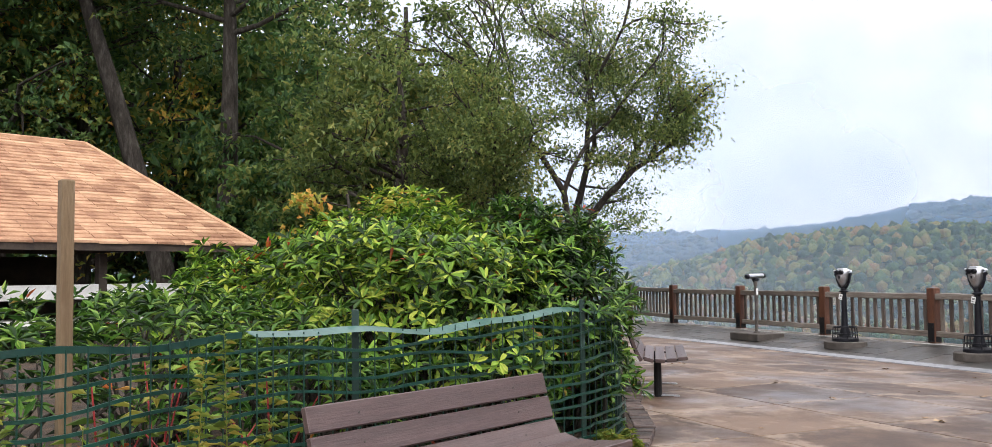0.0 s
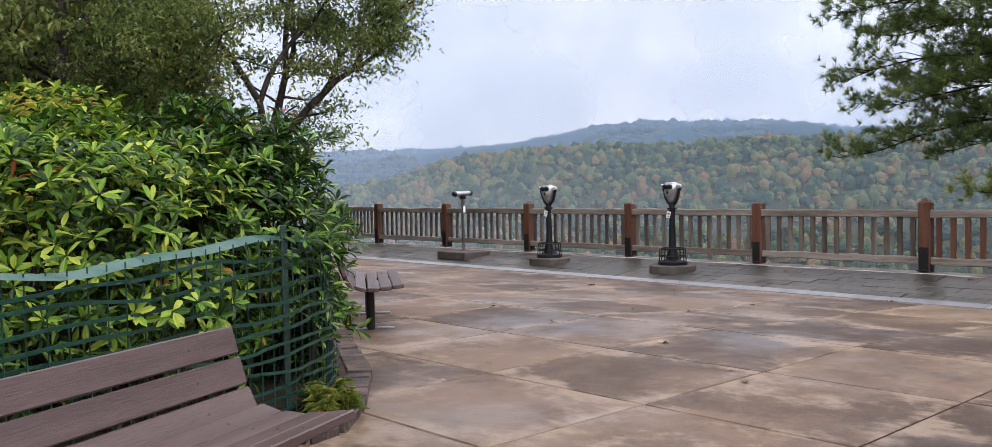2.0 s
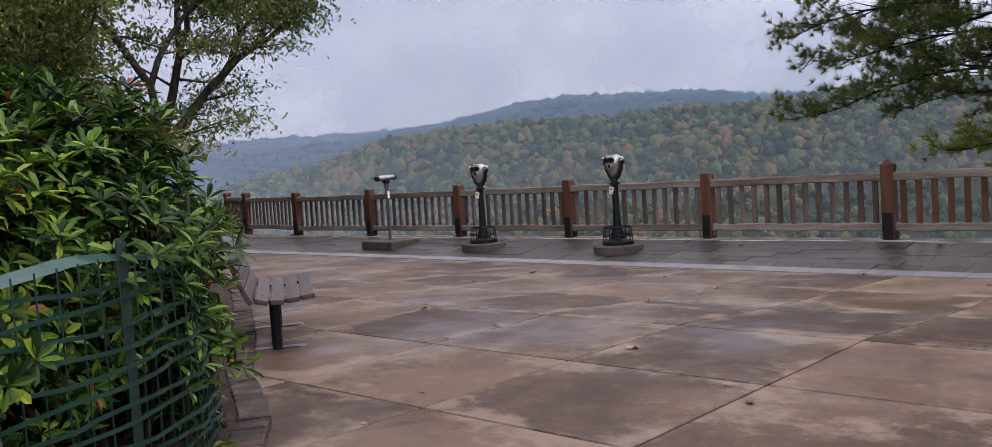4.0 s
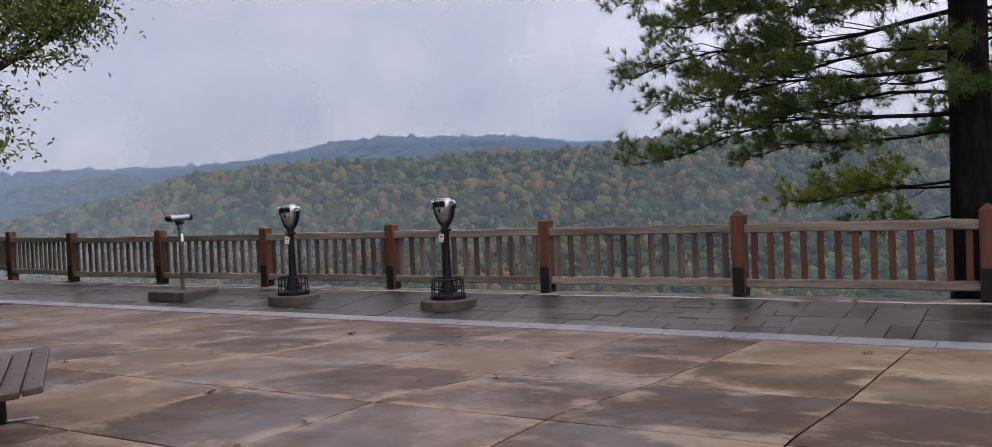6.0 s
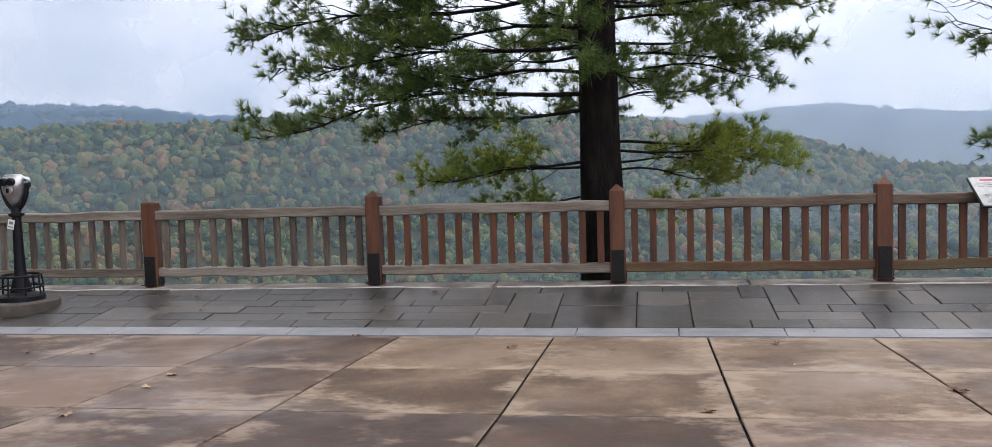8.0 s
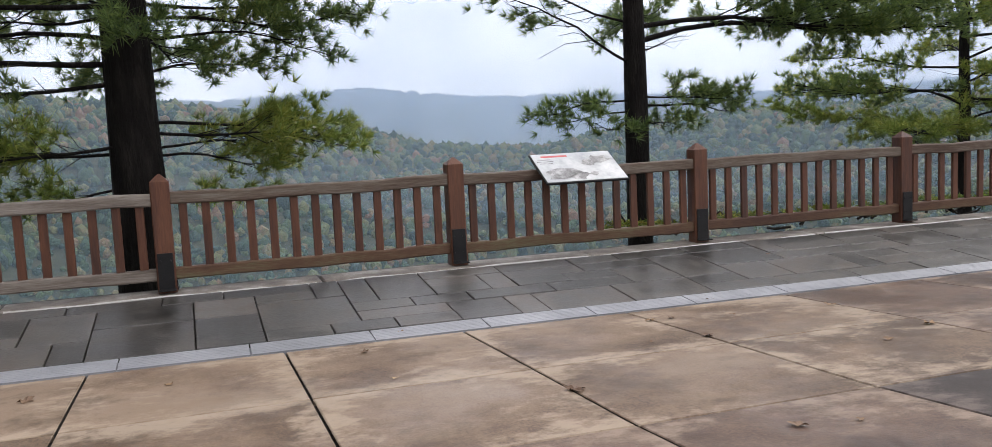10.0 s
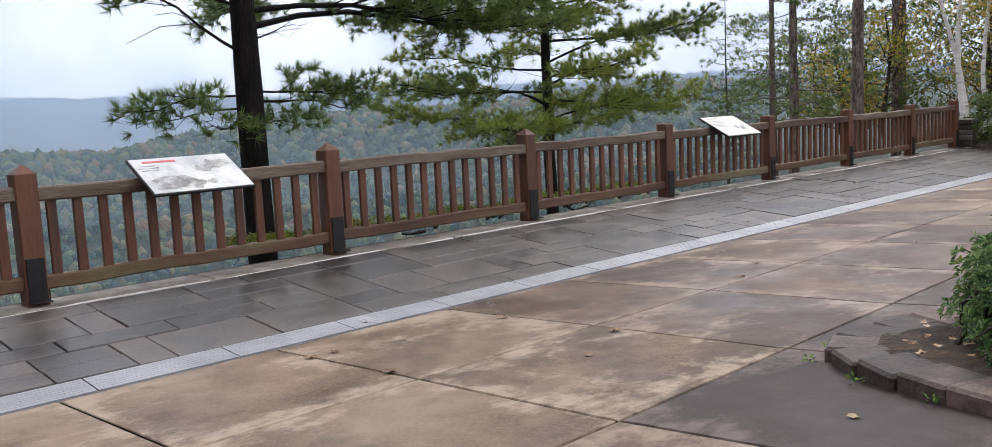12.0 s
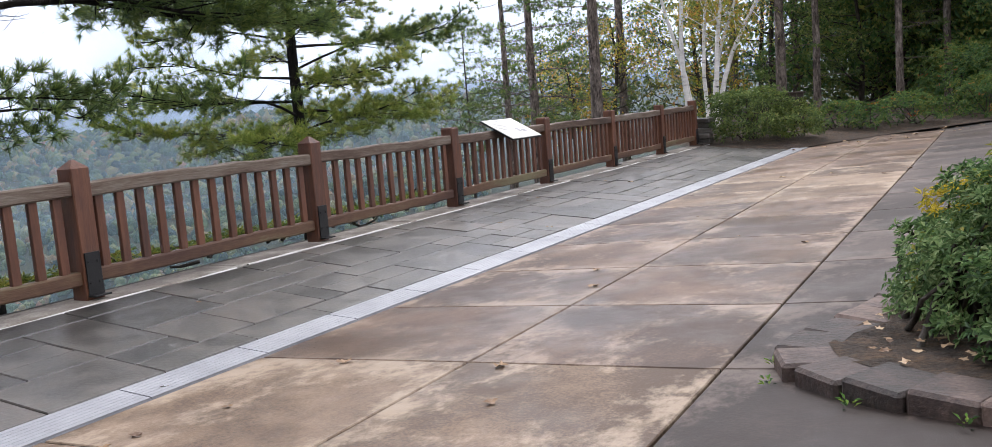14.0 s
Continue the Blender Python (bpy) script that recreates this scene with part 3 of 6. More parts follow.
crowns("slope_woods", 3400, 45, 300, -68, 80, 2.6, M_HILLTREE, "treetops on the steep slope below the terrace", 3, 2, lift=0.2)
crowns("hillside_woods", 26000, 290, 690, -60, 62, 2.7, M_HILLTREE, "mixed green and rust autumn woods across the gorge", 4, 1, lift=0.3)
crowns("ridge_woods", 11000, 680, 1650, -62, 64, 5.4, M_FARTREE, "blue-green woods on the far ridge, haze paled into their colour", 5, 1, flat=0.5)


def haze_shell(name, radius, top, bottom, alpha, tone, fade=None):
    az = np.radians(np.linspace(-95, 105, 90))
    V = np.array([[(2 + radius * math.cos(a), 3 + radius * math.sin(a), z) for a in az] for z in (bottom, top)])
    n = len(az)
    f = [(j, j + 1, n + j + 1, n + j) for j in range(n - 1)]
    return solo(name, numpy_mesh(name, V, f, haze_shell_material(name, alpha, top, bottom, tone, fade), True), None, "tinted see-through shell painting in distance haze and valley mist", "mist", "stuff")


# Distance haze painted as tinted see-through shells; radius 280 is valley mist
haze_shell("mist", 230, 60, -160, 0.22, (0.56, 0.72, 0.86))
haze_shell("mist", 240, 60, -160, 0.1, (0.62, 0.8, 0.92), (160, 20))
haze_shell("mist", 280, 35, -150, 0.8, (0.7, 0.8, 0.93), (165, 245))
haze_shell("mist", 500, 190, -170, 0.2, (0.6, 0.76, 0.95))
haze_shell("mist", 720, 420, -100, 0.78, (0.2, 0.34, 0.54))
haze_shell("mist", 690, 300, -120, 0.55, (0.86, 0.92, 0.98), (330, 60))
haze_shell("mist", 1150, 700, -100, 0.35, (0.5, 0.66, 0.92))

# ---- terrace: base, slabs, channel, stone walk, sill ----
SLAB_X = [-9.0, -6.9, -4.8, -2.7, -0.7, 0.9, 2.4, 3.82, 5.27, 6.76, 8.5, 10.03, 11.75]
SLAB_Y = [-1.02 - 1.52 * k for k in range(14, 0, -1)] + [-1.02, 0.63, 2.15, 3.64, 5.11, 6.67] + [8.13 + 1.5 * k for k in range(14)]
GAP = 0.017


def ribbon(bm, xs, y0, y1, drop):
    """A strip that follows the level across x."""
    a = [(bm.verts.new((x, y0, level(x) - drop)), bm.verts.new((x, y1, level(x) - drop))) for x in xs]
    for (p, q), (r, s) in zip(a, a[1:]):
        bm.faces.new((p, r, s, q))
    return bm


base = solo("pavement", ribbon(bmesh.new(), [-30, 6.9, 8.6, 10.12, 11.75, 12.07, 13.75, 14.0, 14.42], -70, 45, 0.045), M_BED, "dark gritty bed under the terrace paving", "pavement", "structure")
floor_terrace = thing("floor", Matrix(), "large stained concrete slabs of the terrace, damp in places", "floor", kind="structure")


def slab_mesh(x0, x1, w, material, y=None):
    """One slab, bevelled, following the fall from x0 to x1; origin at its middle."""
    bm = bmesh.new()
    xm = (x0 + x1) / 2
    xs = [x0 + GAP / 2] + [a for a, _ in LEVEL if x0 + 0.05 < a < x1 - 0.05] + [x1 - GAP / 2]
    top, low = [], []
    for x in xs:
        e = 0.006
        xi = min(max(x, x0 + GAP / 2 + e), x1 - GAP / 2 - e)
        top.append([bm.verts.new((xi - xm, s * (w / 2 - GAP / 2 - e), level(xi))) for s in (-1, 1)])
        low.append([bm.verts.new((x - xm, s * (w / 2 - GAP / 2), level(x) - 0.007)) for s in (-1, 1)])
    for (a, b), (c, d) in zip(top, top[1:]):
        bm.faces.new((a, c, d, b))
    for i in range(len(xs) - 1):
        bm.faces.new((low[i][0], low[i + 1][0], top[i + 1][0], top[i][0]))
        bm.faces.new((low[i + 1][1], low[i][1], top[i][1], top[i + 1][1]))
    bm.faces.new((low[0][1], low[0][0], top[0][0], top[0][1]))
    bm.faces.new((low[-1][0], low[-1][1], top[-1][1], top[-1][0]))
    low2 = [[bm.verts.new(v.co - Vector((0, 0, 0.05))) for v in pair] for pair in (low[0], low[-1])]
    bm.faces.new((low2[0][0], low[0][0], low[0][1], low2[0][1]))
    bm.faces.new((low[-1][0], low2[1][0], low2[1][1], low[-1][1]))
    if y is not None:
        for v in bm.verts:
            v.co.x = warp(v.co.x + xm, v.co.y + y) - xm
    return finish(bm, "slab", material)


def slab_ok(xa, xb, y):
    """Keeps slabs out of the planting beds."""
    x = (xa + xb) / 2
    if y > 5.4 and x < 0.66 * (y - 5.4) + 0.3:
        return False
    return True


# ---- stone walk pieces are laid out in modules ----
def ashlar(cols, rows, g):
    taken, out = np.zeros((rows, cols), bool), []
    sizes = [(2, 2), (2, 3), (3, 2), (1, 2), (2, 1), (3, 3), (2, 4), (1, 3), (3, 1)]
    for r in range(rows):
        for c in range(cols):
            if taken[r, c]:
                continue
            for k in g.permutation(len(sizes)).tolist() + [-1]:
                h, w = sizes[k] if k >= 0 else (1, 1)
                if r + h <= rows and c + w <= cols and not taken[r:r + h, c:c + w].any():
                    taken[r:r + h, c:c + w] = True
                    out.append((c, r, w, h))
                    break
    return out


# ---- fence ----
POSTS = [(14.0, -19.4, 0.02)] + [(14.0, y, 0.0) for y in POST_Y] + [(14.35, 25.85, 0.05), (15.4, 28.65, 0.05)]
POINTED = (4.55, 7.6, 1.5, -1.55, -4.6)


def post_thing(x, y, z, pointed):
    t = thing("fence_post", pose(x + 0.09, y, z), "square brown-stained timber fence post with a black iron foot plate", "fence post", "posts of the overlook fence")
    bm = bmesh.new()
    w = 0.092
    top, tip = (1.09, 1.165) if pointed else (1.075, 1.095)
    rows = [(w, -0.25), (w, top), (w * (0.12 if pointed else 0.86), tip)]
    rings = [[bm.verts.new((sx * r, sy * r, h)) for sx, sy in ((-1, -1), (1, -1), (1, 1), (-1, 1))] for r, h in rows]
    for p, q in zip(rings, rings[1:]):
        for k in range(4):
            bm.faces.new((p[k], p[(k + 1) % 4], q[(k + 1) % 4], q[k]))
    bm.faces.new(rings[-1])
    bmesh.ops.bevel(bm, geom=[e for e in bm.edges if abs(e.verts[0].co.z - e.verts[1].co.z) > 0.5], offset=0.01, segments=1, affect="EDGES")
    part("post", bm, M_POST, t)
    bm = bmesh.new()
    box(bm, (-w - 0.008, 0, 0.19), (0.014, 0.15, 0.38), bevel=0.003)
    box(bm, (-w - 0.05, 0, 0.012), (0.09, 0.17, 0.014), bevel=0.003)
    box(bm, (0, -w - 0.006, 0.05), (0.15, 0.01, 0.1), bevel=0.002)
    for s in (-0.045, 0.045):
        for h in (0.12, 0.3):
            tube(bm, (-w - 0.015, s, h), (-w - 0.024, s, h), 0.012, n=6)
    part("foot_plate", bm, M_BLACK, t, "black iron foot plate")
    return t


for x, y, z in POSTS:
    post_thing(x, y, z, any(abs(y - q) < 0.1 for q in POINTED))


def timber(length, h, d, seed, worn=0.006):
    """A hand-worn beam along y, of unit-free true size, with an uneven top."""
    g = np.random.default_rng(seed)
    bm = bmesh.new()
    n = 9
    e = 0.014
    prof = [(-d / 2, -h / 2 + e), (-d / 2 + e, -h / 2), (d / 2 - e, -h / 2), (d / 2, -h / 2 + e), (d / 2, h / 2 - e), (d / 2 - e, h / 2), (-d / 2 + e, h / 2), (-d / 2, h / 2 - e)]
    rings = []
    for i in range(n):
        j = g.normal(0, worn, 2)
        rings.append([bm.verts.new((px + j[0], length * (i / (n - 1) - 0.5), pz + j[1])) for px, pz in prof])
    for p, q in zip(rings, rings[1:]):
        for k in range(8):
            bm.faces.new((p[k], q[k], q[(k + 1) % 8], p[(k + 1) % 8]))
    bm.faces.new(rings[0])
    bm.faces.new(list(reversed(rings[-1])))
    return bm


balu_bm = box(bmesh.new(), (0, 0, 0.54), (0.045, 0.082, 0.68), bevel=0.005)
BALU = finish(balu_bm, "slat", M_POST)
BALU_GREY = finish(box(bmesh.new(), (0, 0, 0.54), (0.045, 0.082, 0.68), bevel=0.005), "slat", M_SLAT)
RAILS = [(finish(timber(2.86, 0.125, 0.14, 20 + k), "top_rail", M_RAIL), finish(timber(2.86, 0.12, 0.11, 30 + k), "bottom_rail", M_LOWRAIL)) for k in range(3)]
RAILS_GREY = [(finish(timber(2.86, 0.125, 0.14, 40 + k), "top_rail", M_RAILGREY), finish(timber(2.86, 0.12, 0.11, 50 + k), "bottom_rail", M_RAILGREY)) for k in range(3)]
for k, ((xa, ya, za), (xb, yb, zb)) in enumerate(zip(POSTS, POSTS[1:])):
    run = math.hypot(xb - xa, yb - ya)
    yaw = math.degrees(math.atan2(-(xb - xa), yb - ya))
    t = thing("timber_railing", pose((xa + xb) / 2 + 0.09, (ya + yb) / 2, (za + zb) / 2, 0, 0, yaw), "weathered brown timber railing with upright slats between posts", "fence", "railings of the overlook")
    worn = ya > 4.4
    rails = RAILS_GREY if worn else RAILS
    sc = Matrix.Diagonal((1, (run - 0.17) / 2.86, 1, 1))
    part("top_rail", rails[k % 3][0], None, t, "greying weathered top rail", m=Matrix.Translation((0, 0, 0.915)) @ sc)
    part("bottom_rail", rails[(k + 1) % 3][1], None, t, m=Matrix.Translation((0, 0, 0.16)) @ sc)
    count = max(3, round(run / 0.2346))
    for i in range(count):
        part("slat", BALU_GREY if ya > 7 else BALU, None, t, m=Matrix.Translation((0, (i + 0.5) / count * (run - 0.19) - (run - 0.19) / 2, 0)))

# ---- benches ----
BOARDS = [(0.02, 0.775, -74), (0.062, 0.635, -72), (0.118, 0.5, -62), (0.23, 0.455, -16), (0.36, 0.442, -3), (0.49, 0.452, 4), (0.615, 0.468, 7)]


def bench(m, length, label):
    t = thing("bench", m, label, "bench", "benches by the planting bed")
    backs = []
    for k, (v, h, tilt) in enumerate(BOARDS):
        bm = bmesh.new()
        mm = Matrix.Translation((0, -v, h)) @ Matrix.Rotation(radians(-tilt), 4, "X")
        box(bm, (0, 0, 0), (length, 0.129 if k < 3 else 0.113, 0.042), mm, bevel=0.006)
        backs.append(mm @ Vector((0, 0, -0.034)))
        bo = part("board", bm, M_BENCH, t)
        for sx in (-length / 2 + 0.32, length / 2 - 0.32):
            q = mm @ Vector((sx, 0, 0.02))
            w = mm.to_3x3() @ Vector((0, 0, 1))
            part("bolt", tube(bmesh.new(), q, q + w * 0.0025, 0.007, n=8), M_PAD, bo, "dull grey bolt head")
    for sx in (-length / 2 + 0.32, length / 2 - 0.32):
        bm = bmesh.new()
        tube(bm, (sx, -0.33, 0.0), (sx, -0.33, 0.4), 0.045, n=12)
        part("leg", bm, M_BLACK, t, "black steel pedestal leg")
        bm = bmesh.new()
        for p, q in zip(backs, backs[1:]):
            tube(bm, (sx, p.y, p.z), (sx, q.y, q.z), 0.014, n=6)
        part("bracket", bm, M_BLACK, t)
        bm = bmesh.new()
        box(bm, (sx, -0.32, 0.014), (0.05, 0.5, 0.012), bevel=0.003)
        box(bm, (sx, -0.545, 0.006), (0.06, 0.07, 0.01), bevel=0.003)
        box(bm, (sx, -0.09, 0.006), (0.06, 0.07, 0.01), bevel=0.003)
        part("foot", bm, M_SILVER, t, "worn shiny steel foot")
    return t


# local x runs along the bench, local -y is where it faces
bench(pose(0.145, 4.865, 0.02, 0, 0, 25.9), 1.85, "mauve-brown plank bench on pedestal legs, beside the rhododendrons")
bench(pose(4.57, 9.98, 0.02, 0, 0, 56.5), 1.84, "mauve-brown plank bench on pedestal legs, beside the bed")


# ---- viewers ----
def binocular(x, y, turn):
    z = level(x)
    t = thing("tower_viewer", pose(x, y, z, 0, 0, turn), "black coin-operated tower viewer with a silver head on a round plinth", "tower viewer", "coin viewers at the fence")
    part("plinth", lathe(bmesh.new(), [(0.43, -0.05), (0.43, 0.085), (0.415, 0.1), (0.05, 0.1)], 36), M_PAD, t, "round concrete plinth")
    part("base", lathe(bmesh.new(), [(0.27, 0.1), (0.27, 0.155), (0.255, 0.17), (0.19, 0.175), (0.13, 0.2), (0.11, 0.28), (0.078, 0.4), (0.07, 0.44)], 28), M_BLACKGLOSS, t, smooth=False)
    bm = bmesh.new()
    ring(bm, (0, 0, 0.40), 0.235, 0.016)
    ring(bm, (0, 0, 0.26), 0.25, 0.012)
    part("foot_ring", bm, M_BLACKGLOSS, t)
    for k in range(8):
        a = 2 * math.pi * k / 8
        part("spindle", tube(bmesh.new(), (0.25 * math.cos(a), 0.25 * math.sin(a), 0.17), (0.235 * math.cos(a), 0.235 * math.sin(a), 0.4), 0.011, n=6), M_BLACKGLOSS, t)
    part("column", lathe(bmesh.new(), [(0.07, 0.42), (0.062, 0.6), (0.052, 1.08), (0.054, 1.12), (0.09, 1.13), (0.09, 1.16), (0.06, 1.17), (0.055, 1.24)], 20), M_BLACKGLOSS, t, smooth=False)
    bm = bmesh.new()
    for s in (-1, 1):
        for (a0, h0), (a1, h1) in (((0.03, 1.2), (0.1, 1.27)), ((0.1, 1.27), (0.15, 1.38)), ((0.15, 1.38), (0.165, 1.5))):
            tube(bm, (s * a0, 0, h0), (s * a1, 0, h1), 0.026, n=8)
        tube(bm, (s * 0.155, 0, 1.5), (s * 0.2, 0, 1.5), 0.03, n=10)
    part("yoke", bm, M_BLACKGLOSS, t, "black curved yoke")
    # head: a shield-shaped housing, narrow at its foot, with two eyepieces
    bm = bmesh.new()
    rows = [(0.03, 0.05, 1.24), (0.085, 0.09, 1.31), (0.13, 0.12, 1.4), (0.15, 0.135, 1.49), (0.148, 0.135, 1.56), (0.125, 0.115, 1.605), (0.07, 0.07, 1.63)]
    n = 20
    rings = [[bm.verts.new((rx * math.cos(2 * math.pi * k / n), ry * math.sin(2 * math.pi * k / n), h)) for k in range(n)] for rx, ry, h in rows]
    for p, q in zip(rings, rings[1:]):
        for k in range(n):
            bm.faces.new((p[k], p[(k + 1) % n], q[(k + 1) % n], q[k]))
    bm.faces.new(list(reversed(rings[0])))
    bm.faces.new(rings[-1])
    head = part("head", bm, M_SILVER, t, "worn silver viewer head", smooth=True)
    for s in (-1, 1):
        part("eyepiece", lathe(bmesh.new(), [(0.046, 0), (0.046, 0.05), (0.032, 0.06), (0.024, 0.045)], 14, Matrix.Translation((s * 0.05, -0.115, 1.545)) @ Matrix.Rotation(radians(90), 4, "X")), M_BLACKGLOSS, head, "black rubber eyepiece")
        part("lens_barrel", lathe(bmesh.new(), [(0.045, 0), (0.048, 0.07), (0.035, 0.072), (0.03, 0.04)], 14, Matrix.Translation((s * 0.055, 0.1, 1.55)) @ Matrix.Rotation(radians(-90), 4, "X")), M_SILVER, head)
        part("grip", tube(bmesh.new(), (s * 0.13, 0.02, 1.56), (s * 0.2, -0.05, 1.585), 0.018, n=8), M_SILVER, head)
    part("face_plate", lathe(bmesh.new(), [(0.062, 0), (0.062, 0.012), (0.05, 0.018)], 20, Matrix.Translation((0, -0.118, 1.44)) @ Matrix.Rotation(radians(90), 4, "X")), M_SILVER, head)
    part("coin_slot", box(bmesh.new(), (0, -0.14, 1.44), (0.03, 0.02, 0.05), bevel=0.004), M_BLACKGLOSS, head)
    part("hood", box(bmesh.new(), (0, -0.02, 1.618), (0.15, 0.16, 0.03), bevel=0.012), M_SILVER, head)
    tag_m = Matrix.Translation((-0.02, -0.085, 1.03)) @ Matrix.Rotation(radians(12), 4, "Y")
    tag = part("price_tag", box(bmesh.new(), (0, 0, 0), (0.085, 0.006, 0.12), tag_m, bevel=0.002), M_PAPER, t, "small white price tag")
    part("print_bar", box(bmesh.new(), (0, -0.004, 0.02), (0.05, 0.003, 0.035), tag_m), M_SIGNDARK, tag)
    part("print_bar", box(bmesh.new(), (0, -0.004, -0.03), (0.06, 0.003, 0.012), tag_m), M_SIGNDARK, tag)
    return t


binocular(12.95, 11.76, -88)
binocular(12.95, 14.97, -80)


def low_scope(x, y, turn):
    z = level(x)
    t = thing("viewing_scope", pose(x, y, z, 0, 0, turn), "slim accessible viewing scope on a pole with a rectangular concrete plinth", "viewing scope")
    part("plinth", box(bmesh.new(), (0, 0, 0.03), (0.8, 1.02, 0.18), pose(0, 0, 0, 0, 0, -turn), bevel=0.015), M_PAD, t, "rectangular concrete plinth")
    part("pole", lathe(bmesh.new(), [(0.08, 0.12), (0.08, 0.135), (0.034, 0.14), (0.034, 1.24), (0.05, 1.26), (0.05, 1.34)], 14), M_PAD, t, "grey steel pole", smooth=False)
    bm = bmesh.new()
    box(bm, (0, 0, 1.39), (0.12, 0.14, 0.09), bevel=0.02)
    for s in (-1, 1):
        tube(bm, (s * 0.05, 0, 1.33), (s * 0.11, 0, 1.42), 0.014, n=6)
    part("yoke", bm, M_BLACKGLOSS, t)
    head = part("head", tube(bmesh.new(), (-0.27, 0, 1.46), (0.27, 0, 1.475), 0.062, 0.055, 16), M_SILVER, t, "silver scope barrel", smooth=False)
    part("eyepiece", tube(bmesh.new(), (-0.33, 0, 1.459), (-0.265, 0, 1.46), 0.05, 0.064, 14), M_BLACKGLOSS, head)
    part("hood", tube(bmesh.new(), (0.25, 0, 1.474), (0.3, 0, 1.476), 0.066, n=14), M_BLACKGLOSS, head)
    part("price_tag", box(bmesh.new(), (0.0, -0.045, 1.1), (0.07, 0.006, 0.15), bevel=0.002), M_PAPER, t, "small white price tag")
    return t


low_scope(13.0, 17.85, 10)


# ---- panels on the fence ----
def info_panel(y, cream):
    t = thing("information_panel", pose(13.93, y, 0.985, 0, -29, 0), "sloping cream information panel with sketch on the fence" if cream else "sloping information panel with grey landscape photograph on the fence", "information panel", "panels on the fence rail")
    part("frame", box(bmesh.new(), (0, 0, -0.014), (0.63, 1.0, 0.024), bevel=0.004), M_BLACK, t, "thin black frame")
    part("print", box(bmesh.new(), (0, 0, 0.001), (0.6, 0.97, 0.008)), M_SIGNCREAM if cream else M_SIGN, t, "cream printed face" if cream else "grey printed face")
    g = np.random.default_rng(7 if cream else 8)
    lay = []
    if cream:
        lay = [(0.24, 0.22, 0.02, 0.3, M_SIGNDARK), (-0.06, -0.1, 0.11, 0.09, M_SIGNDARK), (-0.1, -0.24, 0.07, 0.12, M_SIGNDARK), (-0.02, -0.3, 0.05, 0.05, M_SIGNDARK)]
        lay += [(0.16 - 0.045 * k, 0.25, 0.012, 0.26 + 0.1 * g.random(), M_SIGNDARK) for k in range(5)]
    else:
        lay = [(0.235, 0.22, 0.035, 0.32, M_SIGNRED)]
        lay += [(0.17 - 0.04 * k, 0.36, 0.012, 0.14 + 0.06 * g.random(), M_SIGNDARK) for k in range(3)]
    for cx, cy, sx, sy, mt in lay:
        part("print_bar", box(bmesh.new(), (cx, cy, 0.0062), (sx, sy, 0.002)), mt, t)
    if not cream:
        for c, r, seed in (((-0.15, 0.27), 0.16, 1), ((-0.19, 0.08), 0.1, 2), ((0.13, -0.29), 0.1, 3), ((0.07, -0.14), 0.07, 4), ((-0.17, -0.13), 0.05, 5)):
            gg = np.random.default_rng(seed)
            bm = bmesh.new()
            vs = [bm.verts.new((max(-0.29, c[0] + r * (0.5 + 0.6 * gg.random()) * math.cos(a)), c[1] + 1.6 * r * (0.5 + 0.6 * gg.random()) * math.sin(a), 0.0068)) for a in np.linspace(0, 6.28, 14, endpoint=False)]
            bm.faces.new(vs)
            part("photo_shape", bm, M_SIGNDARK, t, "dark rocks in the photograph")
    for s in (-0.3, 0.3):
        bm = bmesh.new()
        box(bm, (0.06, s, -0.05), (0.4, 0.04, 0.045), bevel=0.004)
        part("bracket", bm, M_BLACK, t)
    return t


info_panel(0.07, False)
info_panel(-9.25, True)

# ---- plants ----
def broad_leaf(base, along, up, length, width):
    """Long oval leaves, folded along the rib."""
    along = unit(along)
    side = unit(np.cross(along, up))
    up = np.cross(side, along)
    L, W = length[:, None], width[:, None]
    p = lambda a, s, u: base + along * L * a + side * W * s + up * W * u
    v = np.stack([base, p(0.36, 0.42, 0.1), p(0.76, 0.47, 0.0), p(1.0, 0, -0.4), p(0.76, -0.47, 0.0), p(0.36, -0.42, 0.1), p(0.36, 0, -0.12), p(0.72, 0, -0.22)], 1)
    t = np.array([[0, 6, 1], [1, 6, 7], [1, 7, 2], [2, 7, 3], [0, 5, 6], [5, 4, 7], [5, 7, 6], [4, 3, 7]])
    f = (np.arange(len(base))[:, None, None] * 8 + t[None]).reshape(-1, 3)
    return v.reshape(-1, 3), f


def whorls(pos, axis, g, count=8, length=0.12, width=0.04, fine=True, spread=(0.65, 1.75)):
    """Rings of leaves round shoot tips."""
    n = len(pos)
    axis = unit(axis)
    s = unit(np.cross(axis, g.normal(size=(n, 3))))
    u = np.cross(axis, s)
    a = (np.arange(count)[None] / count * 2 * np.pi) + g.normal(0, 0.25, (n, count))
    tilt = g.uniform(*spread, (n, count))[..., None]
    d = (np.cos(a)[..., None] * s[:, None] + np.sin(a)[..., None] * u[:, None]) * np.sin(tilt) + axis[:, None] * np.cos(tilt)
    b = np.repeat(pos[:, None], count, 1) + d * 0.008
    up = np.repeat(axis[:, None], count, 1)
    L = length * g.uniform(0.6, 1.15, n * count)
    fn = broad_leaf if fine else (lambda *k: leaf_arrays(*k))
    return fn(b.reshape(-1, 3), d.reshape(-1, 3), up.reshape(-1, 3), L, width * g.uniform(0.75, 1.15, n * count))


